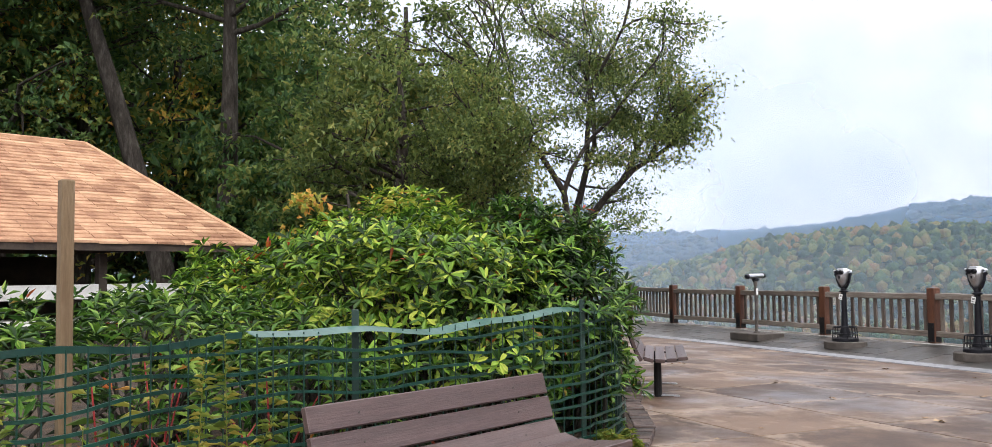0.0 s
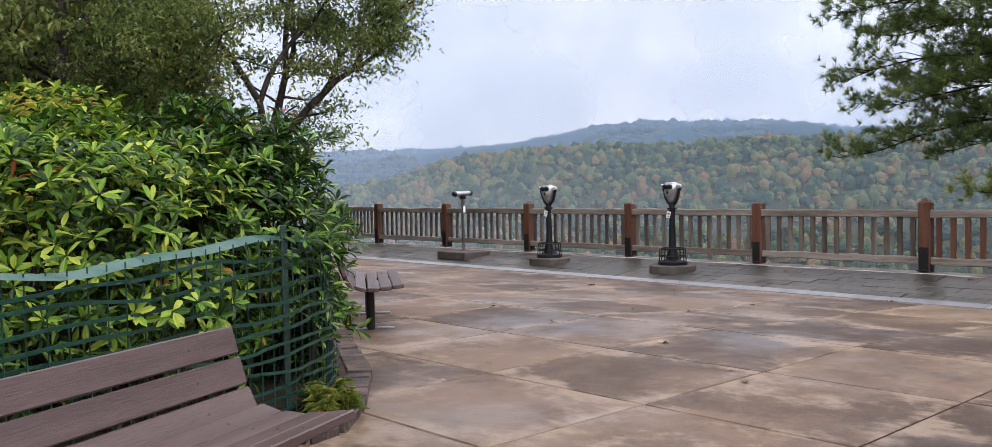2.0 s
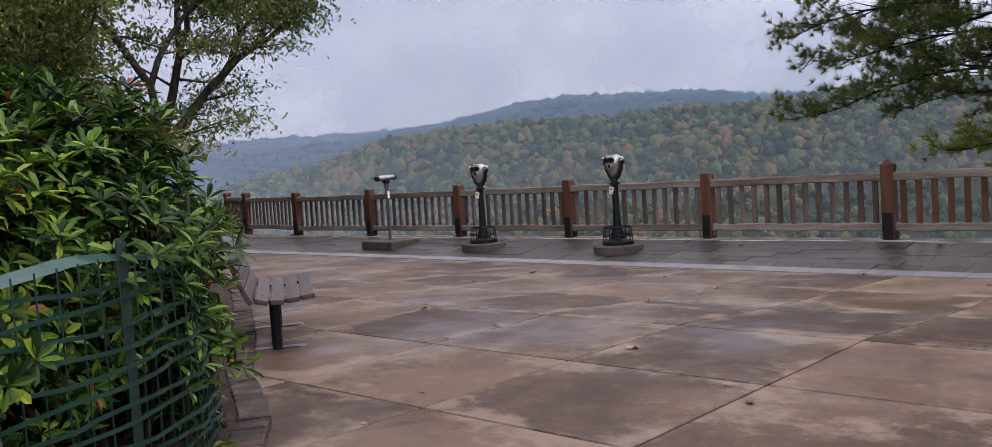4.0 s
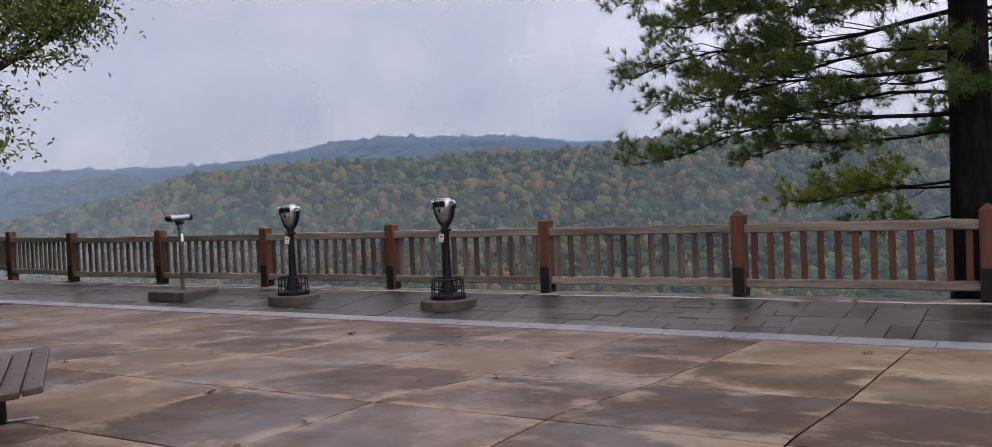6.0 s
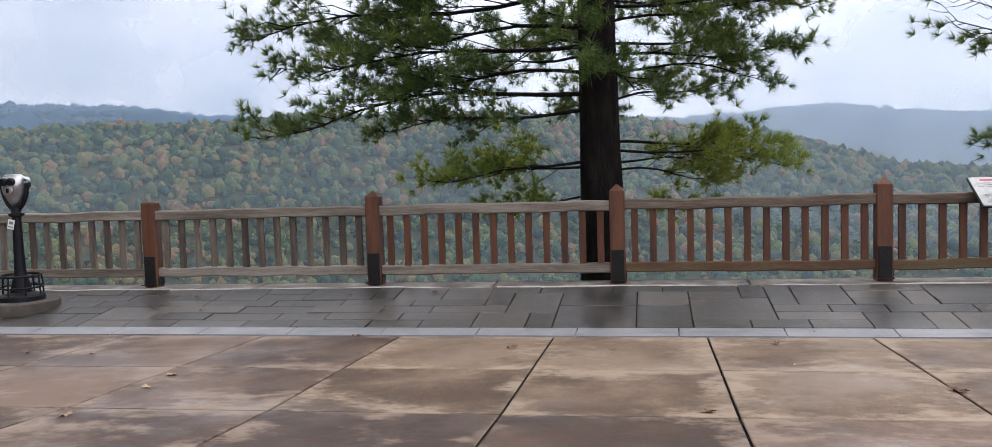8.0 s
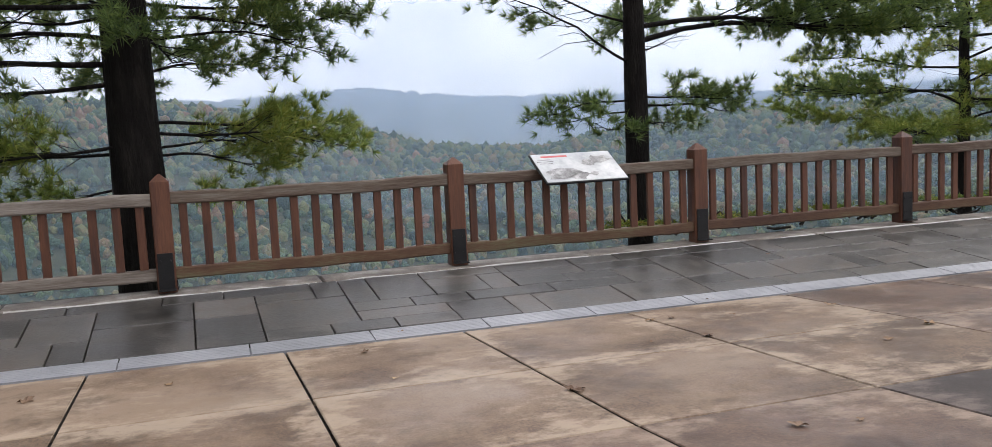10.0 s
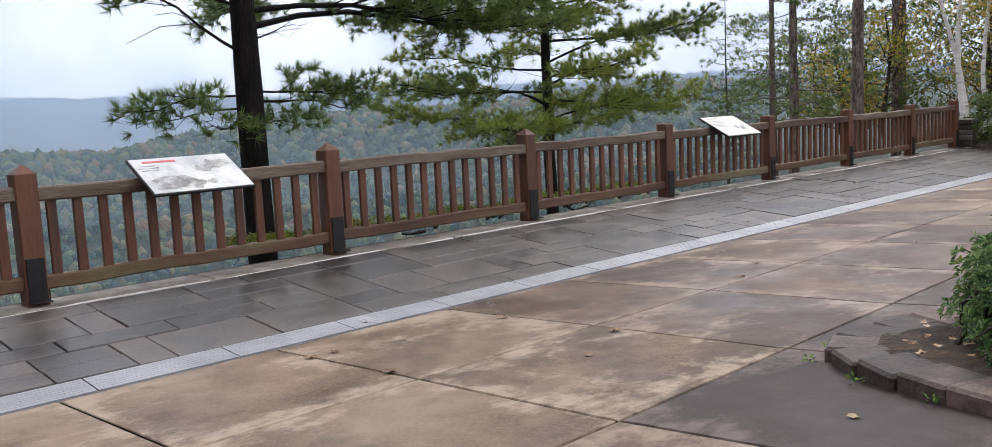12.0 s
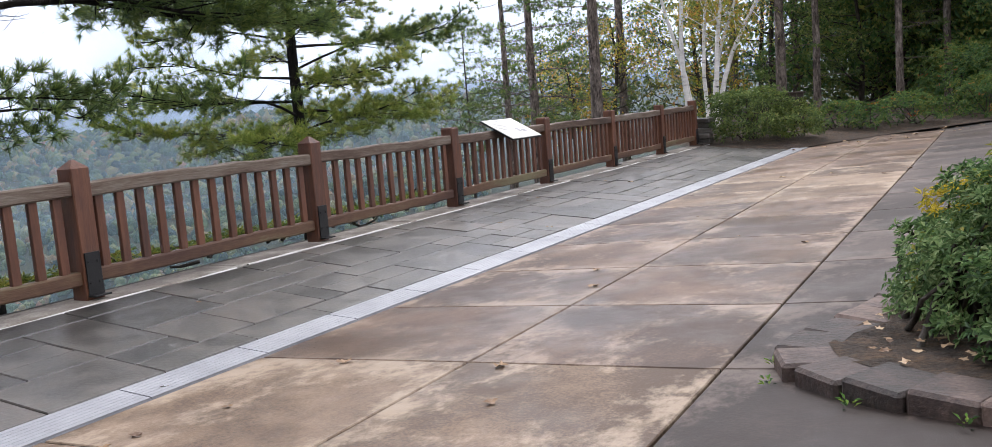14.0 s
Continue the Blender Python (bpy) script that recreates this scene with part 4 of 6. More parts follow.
def bush(name, blobs, per_m2, label, category, seed, material, length=0.12, width=0.04, count=8, fine=True, odd=None, stems=10, group="", skirt=0.06):
    """A shrub: woody stems, and leaf whorls over and inside a lumpy mass of the given ellipsoids (x, y, z, rx, ry, rz)."""
    g = np.random.default_rng(seed)
    P, A = [], []
    for bx, by, bz, rx, ry, rz in blobs:
        area = 4 * np.pi * ((rx * ry) ** 1.6 / 3 + (rx * rz) ** 1.6 / 3 + (ry * rz) ** 1.6 / 3) ** (1 / 1.6)
        n = int(area * per_m2)
        d = unit(g.normal(size=(n, 3)))
        d[:, 2] = np.where(d[:, 2] < -0.5, -d[:, 2], d[:, 2])
        lump = 1 + 0.13 * np.sin(d[:, 0] * 5 + bx) * np.sin(d[:, 1] * 6 + by) + 0.1 * np.sin(d[:, 2] * 9 + bx * 3)
        depth = np.where(g.random(n) < 0.68, g.normal(1.0, 0.06, n), g.uniform(0.55, 0.95, n)) * lump
        P.append(np.array([bx, by, bz]) + d * np.array([rx, ry, rz]) * depth[:, None])
        A.append(unit(d / np.array([rx, ry, rz])) + np.array([0, 0, 0.9]) + g.normal(0, 0.25, (n, 3)))
    P, A = np.concatenate(P), np.concatenate(A)
    ok = P[:, 2] > np.where(g.random(len(P)) < 0.85, skirt, 0.06)
    P, A = P[ok], A[ok]
    inside = np.zeros(len(P), bool)
    for bx, by, bz, rx, ry, rz in blobs:
        inside |= (((P - [bx, by, bz]) / [rx, ry, rz]) ** 2).sum(1) < 0.42
    P, A = P[~inside], A[~inside]
    x0, y0 = blobs[0][0], blobs[0][1]
    o = np.array([x0, y0, 0.0])
    t = thing(name, pose(x0, y0, 0), label, category, group)
    v, f = whorls(P - o, A, g, count, length, width, fine)
    part("foliage", numpy_mesh("foliage", v, f, material), None, t)
    if odd is not None:
        k = g.choice(len(P), max(6, len(P) // 32), replace=False)
        v, f = whorls(P[k] - o + 0.02, A[k], g, 3, length, width, fine)
        part("turning_leaves", numpy_mesh("turning_leaves", v, f, odd), None, t, "rust and yellow turning leaves")
    k = g.choice(len(P), min(len(P), stems * len(blobs)), replace=False)
    for i in k:
        j = min(range(len(blobs)), key=lambda q: (P[i][0] - blobs[q][0]) ** 2 + (P[i][1] - blobs[q][1]) ** 2)
        root = np.array([blobs[j][0] + g.normal(0, 0.15), blobs[j][1] + g.normal(0, 0.15), 0.0]) - o
        tip = P[i] - o
        mid = (root + tip) / 2 + g.normal(0, 0.08, 3) + [0, 0, 0.1]
        v, f = limb([root, (root + mid) / 2 + g.normal(0, 0.03, 3), mid, (mid + tip) / 2, tip], [0.02, 0.017, 0.013, 0.009, 0.004], 5)
        part("stem", numpy_mesh("stem", v, f, M_GREYBARK, True), None, t)
    return t


def tree(name, x, y, z, height, crown, trunk_r, leaf, n_leaf, label, seed, bark=None, low=0.25, limbs=16, size=0.13, airy=0.55, lean=(0, 0), group=""):
    """A broadleaf tree: tapered trunk, limbs that fork, leaves in loose sprays about the twig ends."""
    g = np.random.default_rng(seed)
    t = thing(name, pose(x, y, z), label, "tree", group)
    hs = np.linspace(0, 1, 9)
    path = np.stack([lean[0] * hs + 0.12 * np.sin(hs * 5 + seed), lean[1] * hs + 0.12 * np.cos(hs * 4 + seed) - 0.12, hs * height], 1)
    wood = [limb(path, trunk_r * (1 - 0.86 * hs) + 0.012, 9)]
    ends = []
    for i in range(limbs):
        h = low + (0.97 - low) * ((i + g.random()) / limbs)
        k = h * 8
        p0 = path[int(k)] + (path[min(8, int(k) + 1)] - path[int(k)]) * (k - int(k))
        az = i * 2.4 + g.normal(0, 0.4)
        reach = crown * (1.05 - 0.55 * abs(h - 0.45) - 0.35 * max(0, h - 0.6)) * g.uniform(0.7, 1.1)
        up = g.uniform(0.15, 0.6) * reach
        d = np.array([math.cos(az), math.sin(az), 0])
        q = np.array([p0 + d * reach * s + np.array([0, 0, up * s ** 1.3]) + g.normal(0, 0.06 * reach * s, 3) for s in (0, 0.25, 0.5, 0.75, 1.0)])
        r0 = max(0.012, trunk_r * (1 - 0.86 * h) * 0.5)
        wood.append(limb(q, r0 * np.array([1, 0.8, 0.6, 0.4, 0.15]), 6))
        ends.append(q[3]), ends.append(q[4])
        for _ in range(5):
            s = g.uniform(0.3, 0.95)
            b = p0 + d * reach * s + np.array([0, 0, up * s ** 1.3])
            dd = unit(d + g.normal(0, 0.7, 3) + [0, 0, 0.1]) * reach * g.uniform(0.25, 0.5)
            tw = np.array([b, b + dd * 0.5 + g.normal(0, 0.04, 3), b + dd])
            wood.append(limb(tw, r0 * np.array([0.35, 0.22, 0.08]), 4))
            ends += [tw[1], tw[2], b + dd * 0.75]
    v, f = stack(wood)
    part("trunk", numpy_mesh("trunk", v, f, bark or M_GREYBARK, True), None, t, "bark-covered trunk and limbs")
    ends = np.array(ends)
    sub = np.repeat(ends, 3, 0) + g.normal(0, airy * crown * 0.14, (len(ends) * 3, 3)) * [1, 1, 0.7]
    pick = sub[g.integers(0, len(sub), n_leaf)]
    pos = pick + g.normal(0, airy * crown * 0.06, (n_leaf, 3)) * [1, 1, 0.38]
    al = unit(g.normal(size=(n_leaf, 3)) + [0, 0, -0.35])
    v, f = leaf_arrays(pos, al, g.normal(size=(n_leaf, 3)) * 0.5 + [0, 0, 1], size * g.uniform(0.6, 1.3, n_leaf), size * 0.55 * g.uniform(0.7, 1.2, n_leaf))
    part("crown", numpy_mesh("crown", v, f, leaf), None, t)
    return t


def forked_tree(name, x, y, z, base, spread, trunk_r, leaf, n_leaf, label, seed, size=0.13):
    """A spreading tree: a short trunk that forks again and again into an open rounded crown."""
    g = np.random.default_rng(seed)
    t = thing(name, pose(x, y, z), label, "tree")
    wood, ends = [], []

    def grow(p, d, ln, r, depth):
        q = [p]
        dd = d
        for _ in range(3):
            dd = unit(dd + g.normal(0, 0.14, 3) + [0, 0, 0.03])
            q.append(q[-1] + dd * ln / 3)
        wood.append(limb(q, r * np.array([1, 0.9, 0.78, 0.62]), 8 if depth < 2 else 5))
        if depth >= 3:
            ends.extend([q[2], q[3]])
        if 1 <= depth <= 3:
            # thin level side shoots that carry low sprays
            for _ in range(3):
                b = q[1] + (q[3] - q[1]) * g.random()
                sd = unit(np.array([*g.normal(size=2), g.uniform(-0.25, 0.3)]) + dd * 0.35)
                k = ln * g.uniform(0.5, 0.95)
                tw = [b, b + sd * k * 0.5 + g.normal(0, 0.06, 3), b + sd * k]
                wood.append(limb(tw, [r * 0.3, r * 0.2, 0.004], 4))
                ends.extend([tw[1], tw[2], (tw[1] + tw[2]) / 2])
        if depth == 5:
            return
        for k in range(4 if depth == 0 else (3 if g.random() < 0.4 else 2)):
            side = unit(np.cross(dd, g.normal(size=3)))
            a = g.uniform(0.3, 0.62) * (1.3 if depth == 0 else 1.0)
            nd = unit(dd * math.cos(a) + side * math.sin(a) + [0, 0, 0.04])
            grow(q[3] if k < 2 else q[2], nd, ln * g.uniform(0.68, 0.9) * (spread if depth == 0 else 1), r * (0.62 if k else 0.7), depth + 1)

    grow(np.zeros(3), np.array([0.03, 0.02, 1.0]), base, trunk_r, 0)
    v, f = stack(wood)
    part("trunk", numpy_mesh("trunk", v, f, M_GREYBARK, True), None, t, "dark forking trunk and limbs")
    ends = np.array(ends)
    keep = ends[g.random(len(ends)) < 0.72]
    pos = keep[g.integers(0, len(keep), n_leaf)] + g.normal(0, 0.27, (n_leaf, 3)) * [1, 1, 0.5]
    v, f = leaf_arrays(pos, unit(g.normal(size=(n_leaf, 3)) + [0, 0, -0.4]), g.normal(size=(n_leaf, 3)) * 0.5 + [0, 0, 1], size * g.uniform(0.6, 1.3, n_leaf), size * 0.5 * g.uniform(0.7, 1.2, n_leaf))
    part("crown", numpy_mesh("crown", v, f, leaf), None, t)
    return t


def pine(name, x, y, z, height, r, branches, label, seed, bark, needles=None, gold=(), lean=(0, 0), tuft=0.15, step=0.085, group="", wide=0.011, dead=(), full=26):
    """A pine: straight tapered trunk and level boughs (height, bearing, length, rise) with flat sprays of needle tufts."""
    g = np.random.default_rng(seed)
    t = thing(name, pose(x, y, z), label, "tree", group)
    hs = np.linspace(0, 1, 14)
    path = np.stack([lean[0] * hs, lean[1] * hs, hs * height], 1) + g.normal(0, 0.015, (14, 3)) * [1, 1, 0]
    rad = r * (1 - 0.85 * hs)
    rad[0] *= 1.18
    v, f = limb(path, rad, 16)
    v = v + g.normal(0, r * 0.035, v.shape)
    part("trunk", numpy_mesh("trunk", v, f, bark, True), None, t, "dark furrowed trunk")
    wood, tips, axes, kind = [], [], [], []
    for i, (bz, az, length, rise_) in enumerate(branches):
        az = radians(az)
        d = np.array([math.cos(az), math.sin(az), 0.0])
        s = np.linspace(0, 1, 8)
        p = np.array([lean[0], lean[1], 0]) * (bz - z) / height + d * (s * length)[:, None]
        sweep = g.uniform(-0.5, 1.3)
        p[:, 2] = bz - z + rise_ * s + 0.07 * length * np.sin(s * 3.14) * sweep + 0.07 * length * s ** 4 + 0.045 * length * np.sin(s * 7 + g.random() * 6) * s
        bend = g.normal(0, 0.1) * length
        p[:, 0] -= d[1] * bend * s ** 2
        p[:, 1] += d[0] * bend * s ** 2
        p[:, :2] += g.normal(0, 0.03, (8, 2)) * s[:, None] * length ** 0.5
        r0 = 0.009 + 0.0058 * length
        wood.append(limb(p, r0 * (1 - 0.85 * s), 6))
        bare = i in dead
        count = int(length / 0.12)
        gaps = g.random(3) * 6
        for k in range(count):
            q = (k + g.random()) / count
            if q < 0.2:
                continue
            b = np.array([np.interp(q, s, p[:, c]) for c in range(3)])
            side = (-1) ** k * g.uniform(0.35, 1.15)
            lift = g.normal(0.1, 0.2)
            dd = np.array([math.cos(az + side), math.sin(az + side), lift])
            ln = length * 0.26 * (1.2 - q) * g.uniform(0.4, 1.35) + 0.2
            m = b + dd * ln * 0.5 + [0, 0, g.normal(-0.02, 0.04)]
            e = b + dd * ln + [0, 0, g.normal(0.02, 0.07)]
            wood.append(limb([b, m, e], [r0 * 0.3, r0 * 0.2, 0.003], 4))
            thin = 0.5 + 0.5 * math.sin(q * 11 + gaps[0]) * math.sin(q * 5 + gaps[1])
            if (bare and g.random() < 0.75) or (q < 0.35 and g.random() < 0.6) or g.random() > 0.7 + 0.6 * thin:
                continue
            nt = max(2, int(ln / step * 1.3))
            for j in range(nt):
                w = (j + 1) / nt
                if w < 0.35 and nt > 3:
                    continue
                tips.append(b + (e - b) * w + g.normal(0, 0.055, 3))
                axes.append(dd + np.array([0, 0, 0.45]))
                kind.append(i in gold)
                if w > 0.4 and g.random() < 0.6:
                    off = unit(dd + g.normal(0, 0.7, 3)) * g.uniform(0.1, 0.22)
                    tips.append(b + (e - b) * w + off)
                    axes.append(off * 4 + np.array([0, 0, 0.4]))
                    kind.append(i in gold)
    v, f = stack(wood)
    tagged(part("branchwork", numpy_mesh("branchwork", v, f, bark, True), None, t, "thin dark boughs"), kind="stuff")
    tips, axes, kind = np.array(tips), unit(np.array(axes)), np.array(kind)
    for flag, mt in ((False, needles or M_NEEDLE), (True, M_NEEDLE_GOLD)):
        sel = kind == flag
        if not sel.any():
            continue
        P, A = tips[sel], axes[sel]
        n, c = len(P), full if wide < 0.015 else 16
        d = unit(A[:, None] * 0.75 + g.normal(0, 0.5, (n, c, 3)))
        b = np.repeat(P[:, None], c, 1)
        L = tuft * g.uniform(0.7, 1.2, (n, c))[..., None]
        sd = unit(np.cross(d, g.normal(size=(n, c, 3)))) * wide
        V = np.stack([b - sd * 0.6, b + sd * 0.6, b + d * L], 2).reshape(-1, 3)
        part("needles", numpy_mesh("needles", V, np.arange(len(V)).reshape(-1, 3), mt), None, t, "yellowing needles" if flag else "")
    return t


# ---- planting bed with rhododendrons behind a green mesh fence ----
BED_EDGE = [(-12, 0.2), (-5.5, 3.2), (-1.0, 5.15), (1.0, 5.75), (2.0, 6.05), (2.4, 6.45), (3.07, 7.35), (3.75, 8.66), (4.62, 10.0), (5.6, 11.65), (7.05, 14.2), (8.2, 17), (9.2, 20), (9.6, 24)]
bm = bmesh.new()
edge = [bm.verts.new((x, y, 0.06)) for x, y in BED_EDGE]
inner = [bm.verts.new((x - 1.2, y + 1.6, 0.14 + 0.05 * math.sin(k))) for k, (x, y) in enumerate(BED_EDGE)]
outer = [bm.verts.new((x - 14, y + 26, 0.0)) for x, y in BED_EDGE]
for row, nxt in ((edge, inner), (inner, outer)):
    for k in range(len(BED_EDGE) - 1):
        bm.faces.new((row[k], row[k + 1], nxt[k + 1], nxt[k]))
solo("soil_bed", bm, M_SOIL, "dark soil bed with fallen leaves", "planting bed", "structure")


def along(line, step):
    """Points and bearings at even steps along a bent line."""
    pts = np.array(line, float)
    seg = np.hypot(*np.diff(pts, axis=0).T)
    cum = np.concatenate([[0], np.cumsum(seg)])
    out = []
    for s in np.arange(step / 2, cum[-1], step):
        k = min(len(seg) - 1, np.searchsorted(cum, s) - 1)
        q = (s - cum[k]) / seg[k]
        p = pts[k] + (pts[k + 1] - pts[k]) * q
        out.append((p[0], p[1], math.degrees(math.atan2(*(pts[k + 1] - pts[k])[::-1]))))
    return out


MESH_LINE = [(-4.6, 3.0), (-3.3, 3.75), (-1.9, 4.6), (-0.9, 5.2), (-0.1, 5.62), (1.0, 6.0), (1.93, 6.38), (2.35, 6.68), (2.68, 7.1), (3.0, 7.75), (3.3, 8.5), (3.75, 9.5), (4.4, 10.8), (5.2, 12.2)]


def mesh_fence():
    t = thing("mesh_fence", Matrix(), "sagging dark green plastic mesh fence round the planting bed", "mesh fence")
    pts = [(x, y) for x, y, _ in along(MESH_LINE, 0.11)]
    g = np.random.default_rng(12)
    n = len(pts)
    sag = [0.02 * math.sin(k * 0.21) + 0.022 * math.sin(k * 0.09 + 1) for k in range(n)]
    rows = 13
    for j in range(rows):
        bm = bmesh.new()
        wide = 0.034 if j == rows - 1 else 0.018
        h0 = 0.1 + j * 0.088
        off = [g.normal(0, 0.006) for _ in range(n)]
        ph = g.random() * 6
        prev = None
        top = j == rows - 1
        for k, (x, y) in enumerate(pts):
            # only the stretch beyond x -0.8 gets the painted glare colour
            if top and prev and x > -0.8 > pts[k - 1][0]:
                part("strand", bm, M_MESH, t)
                bm, prev = bmesh.new(), None
            z = h0 + 0.8 * sag[k] * (0.4 + 0.6 * j / rows) + 0.016 * math.sin(k * 0.33 + ph) + 0.012 * math.sin(k * 0.71 + 2 * ph)
            bulge = 0.03 * math.sin(k * 0.17 + j * 0.5) + off[k]
            tilt = 0.055 if top and x > -0.8 else 0.0
            ring_ = [bm.verts.new((x + bulge + a, y - bulge - a, z + b)) for a, b in ((0.004, -wide / 2), (0.004 - tilt, wide / 2), (-0.004 - tilt, wide / 2), (-0.004, -wide / 2))]
            if prev:
                for i in range(4):
                    bm.faces.new((prev[i], ring_[i], ring_[(i + 1) % 4], prev[(i + 1) % 4]))
            prev = ring_
        part("strand", bm, M_MESHGLARE if j == rows - 1 else M_MESH, t, "shiny folded top hem, sky glare lightened into its colour" if j == rows - 1 else "")
    bm = bmesh.new()
    for k, (x, y) in enumerate(pts):
        z = sag[k]
        tube(bm, (x, y, 0.08), (x, y, 1.17 + z), 0.0042, n=4, caps=False)
    part("net_backing", bm, M_MESH, t)
    for x, y in ((-4.2, 3.3), (-0.1, 5.68), (1.93, 6.44), (2.68, 7.16), (3.75, 9.56)):
        bm = bmesh.new()
        box(bm, (x, y, 0.62), (0.045, 0.012, 1.3), bevel=0.002)
        box(bm, (x, y + 0.018, 0.62), (0.012, 0.03, 1.3), bevel=0.002)
        part("stake", bm, M_STAKE, t, "green steel stake")
    return t


mesh_fence()

bush("rhododendron", [(2.03, 7.6, 1.0, 0.88, 0.92, 0.9), (2.05, 9.0, 0.85, 0.44, 0.95, 0.8), (2.62, 7.5, 0.2, 0.2, 0.28, 0.28), (2.85, 8.3, 0.18, 0.18, 0.3, 0.25)], 135, "dense glossy dark rhododendron bush spilling over the mesh fence", "shrub", 41, M_RHODO, 0.125, 0.031, 9, True, M_RHODO_RED, 40, "rhododendrons in the bed")
bush("rhododendron", [(0.85, 7.6, 1.0, 1.2, 1.3, 0.95)], 88, "dense rhododendron bush with yellow-green leaves", "shrub", 42, M_RHODO_YELLOW, 0.115, 0.036, 8, True, M_RHODO_RED, 30, "rhododendrons in the bed", 0.75)
bush("rhododendron", [(1.1, 6.75, 0.5, 0.9, 0.45, 0.55), (-0.4, 6.5, 0.5, 0.9, 0.6, 0.62)], 66, "low dark rhododendron bush behind the mesh fence", "shrub", 46, M_RHODO, 0.12, 0.033, 8, False, M_RHODO_RED, 30, "rhododendrons in the bed", 0.5)
bush("rhododendron", [(-1.2, 7.4, 0.6, 1.0, 1.2, 0.85), (-2.2, 6.2, 0.55, 1.0, 0.9, 0.6)], 30, "loose rhododendron bush before the roofed shelter", "shrub", 43, M_RHODO, 0.13, 0.036, 8, False, M_RHODO_RED, 24, "rhododendrons in the bed", 0.72)
bush("rhododendron", [(-3.9, 6.0, 0.4, 1.2, 1.3, 0.65), (-5.2, 5.2, 0.4, 1.2, 1.2, 0.6)], 30, "loose low rhododendron bush", "shrub", 44, M_RHODO, 0.12, 0.036, 8, False, M_RHODO_RED, 20, "rhododendrons in the bed", 0.6)
bush("rhododendron", [(1.5, 9.7, 1.2, 1.3, 1.6, 1.0), (0.1, 9.9, 0.8, 1.2, 1.3, 0.85), (3.0, 11.4, 0.9, 0.9, 1.5, 0.9), (4.4, 13.6, 0.8, 0.9, 1.4, 0.8)], 50, "tall yellow-green rhododendron bush at the back of the bed", "shrub", 45, M_RHODO_YELLOW, 0.13, 0.038, 8, False, M_RHODO_RED, 16, "rhododendrons in the bed")


def goldenrod(x, y, h, seed):
    g = np.random.default_rng(seed)
    t = thing("goldenrod", pose(x, y, 0.05), "tall yellow-green goldenrod weed stalk", "weed", "goldenrod in the bed")
    bend = g.normal(0, 0.1, 2)
    s = np.linspace(0, 1, 6)
    p = np.stack([bend[0] * s ** 2, bend[1] * s ** 2, h * s], 1)
    v, f = limb(p, 0.006 * (1 - 0.7 * s), 5)
    part("stalk", numpy_mesh("stalk", v, f, M_WEED, True), None, t)
    n = 90
    q = g.uniform(0.12, 1.0, n)
    b = np.stack([bend[0] * q ** 2, bend[1] * q ** 2, h * q], 1)
    a = g.random(n) * 6.28
    d = np.stack([np.cos(a), np.sin(a), g.uniform(0.1, 0.7, n)], 1)
    v, f = leaf_arrays(b, d, np.tile([0, 0, 1.0], (n, 1)), g.uniform(0.07, 0.13, n) * (1.25 - 0.7 * q), np.full(n, 0.024), droop=0.35)
    part("leaves", numpy_mesh("leaves", v, f, M_WEED), None, t)
    return t


gw = np.random.default_rng(77)
for k in range(15):
    u = gw.random()
    goldenrod(-3.6 + 3.2 * u + gw.normal(0, 0.12), 3.45 + 1.75 * u + gw.normal(0, 0.14), gw.uniform(0.55, 1.15), 500 + k)
for k, (x, y, h) in enumerate([(-1.15, 4.65, 1.05), (-1.3, 4.4, 0.7), (-0.95, 4.6, 0.62), (-1.65, 4.25, 0.85), (-1.45, 4.1, 0.55), (-1.85, 4.3, 0.95), (-0.8, 4.9, 0.5)]):
    goldenrod(x, y, h, 520 + k)
for k in range(10):
    goldenrod(2.0 + 0.35 * gw.random(), 6.2 + 0.35 * gw.random(), gw.uniform(0.08, 0.18), 600 + k)

def pokeweed(x, y, h, seed):
    g = np.random.default_rng(seed)
    t = thing("red_stemmed_weed", pose(x, y, 0.05), "upright weed with bare red stems behind the mesh fence", "weed", "red-stemmed weeds in the bed")
    for _ in range(3):
        b = g.normal(0, 0.16, 2)
        u = np.linspace(0, 1, 6)
        k = h * g.uniform(0.7, 1.05)
        p = np.stack([b[0] * u ** 1.5, b[1] * u ** 1.5, k * u], 1)
        part("stem", numpy_mesh("stem", *limb(p, 0.011 * (1 - 0.6 * u), 6), M_REDSTEM, True), None, t, "bright red stem")
    n = 16
    a = g.random(n) * 6.28
    q = g.uniform(0.4, 1, n)
    base_ = np.stack([g.normal(0, 0.06, n), g.normal(0, 0.06, n), h * q], 1)
    v, f = leaf_arrays(base_, np.stack([np.cos(a), np.sin(a), g.uniform(-0.1, 0.5, n)], 1), np.tile([0, 0, 1.0], (n, 1)), g.uniform(0.1, 0.18, n), g.uniform(0.04, 0.06, n), droop=0.3)
    part("leaves", numpy_mesh("leaves", v, f, M_WEED), None, t)


for k, (x, y, h) in enumerate([(-1.55, 5.35, 0.85), (-1.0, 5.55, 0.75), (-0.6, 5.75, 0.9), (-1.9, 5.15, 0.6), (-1.25, 5.9, 0.95)]):
    pokeweed(x, y, h, 540 + k)

# ---- wooden post in the bed ----
solo("wooden_post", box(bmesh.new(), (0, 0, 0.98), (0.07, 0.07, 2.08), bevel=0.006), M_STUDWOOD, "bare square timber post standing in the bed", "post", m=pose(-1.74, 5.55, 0, 0, 0, 20))


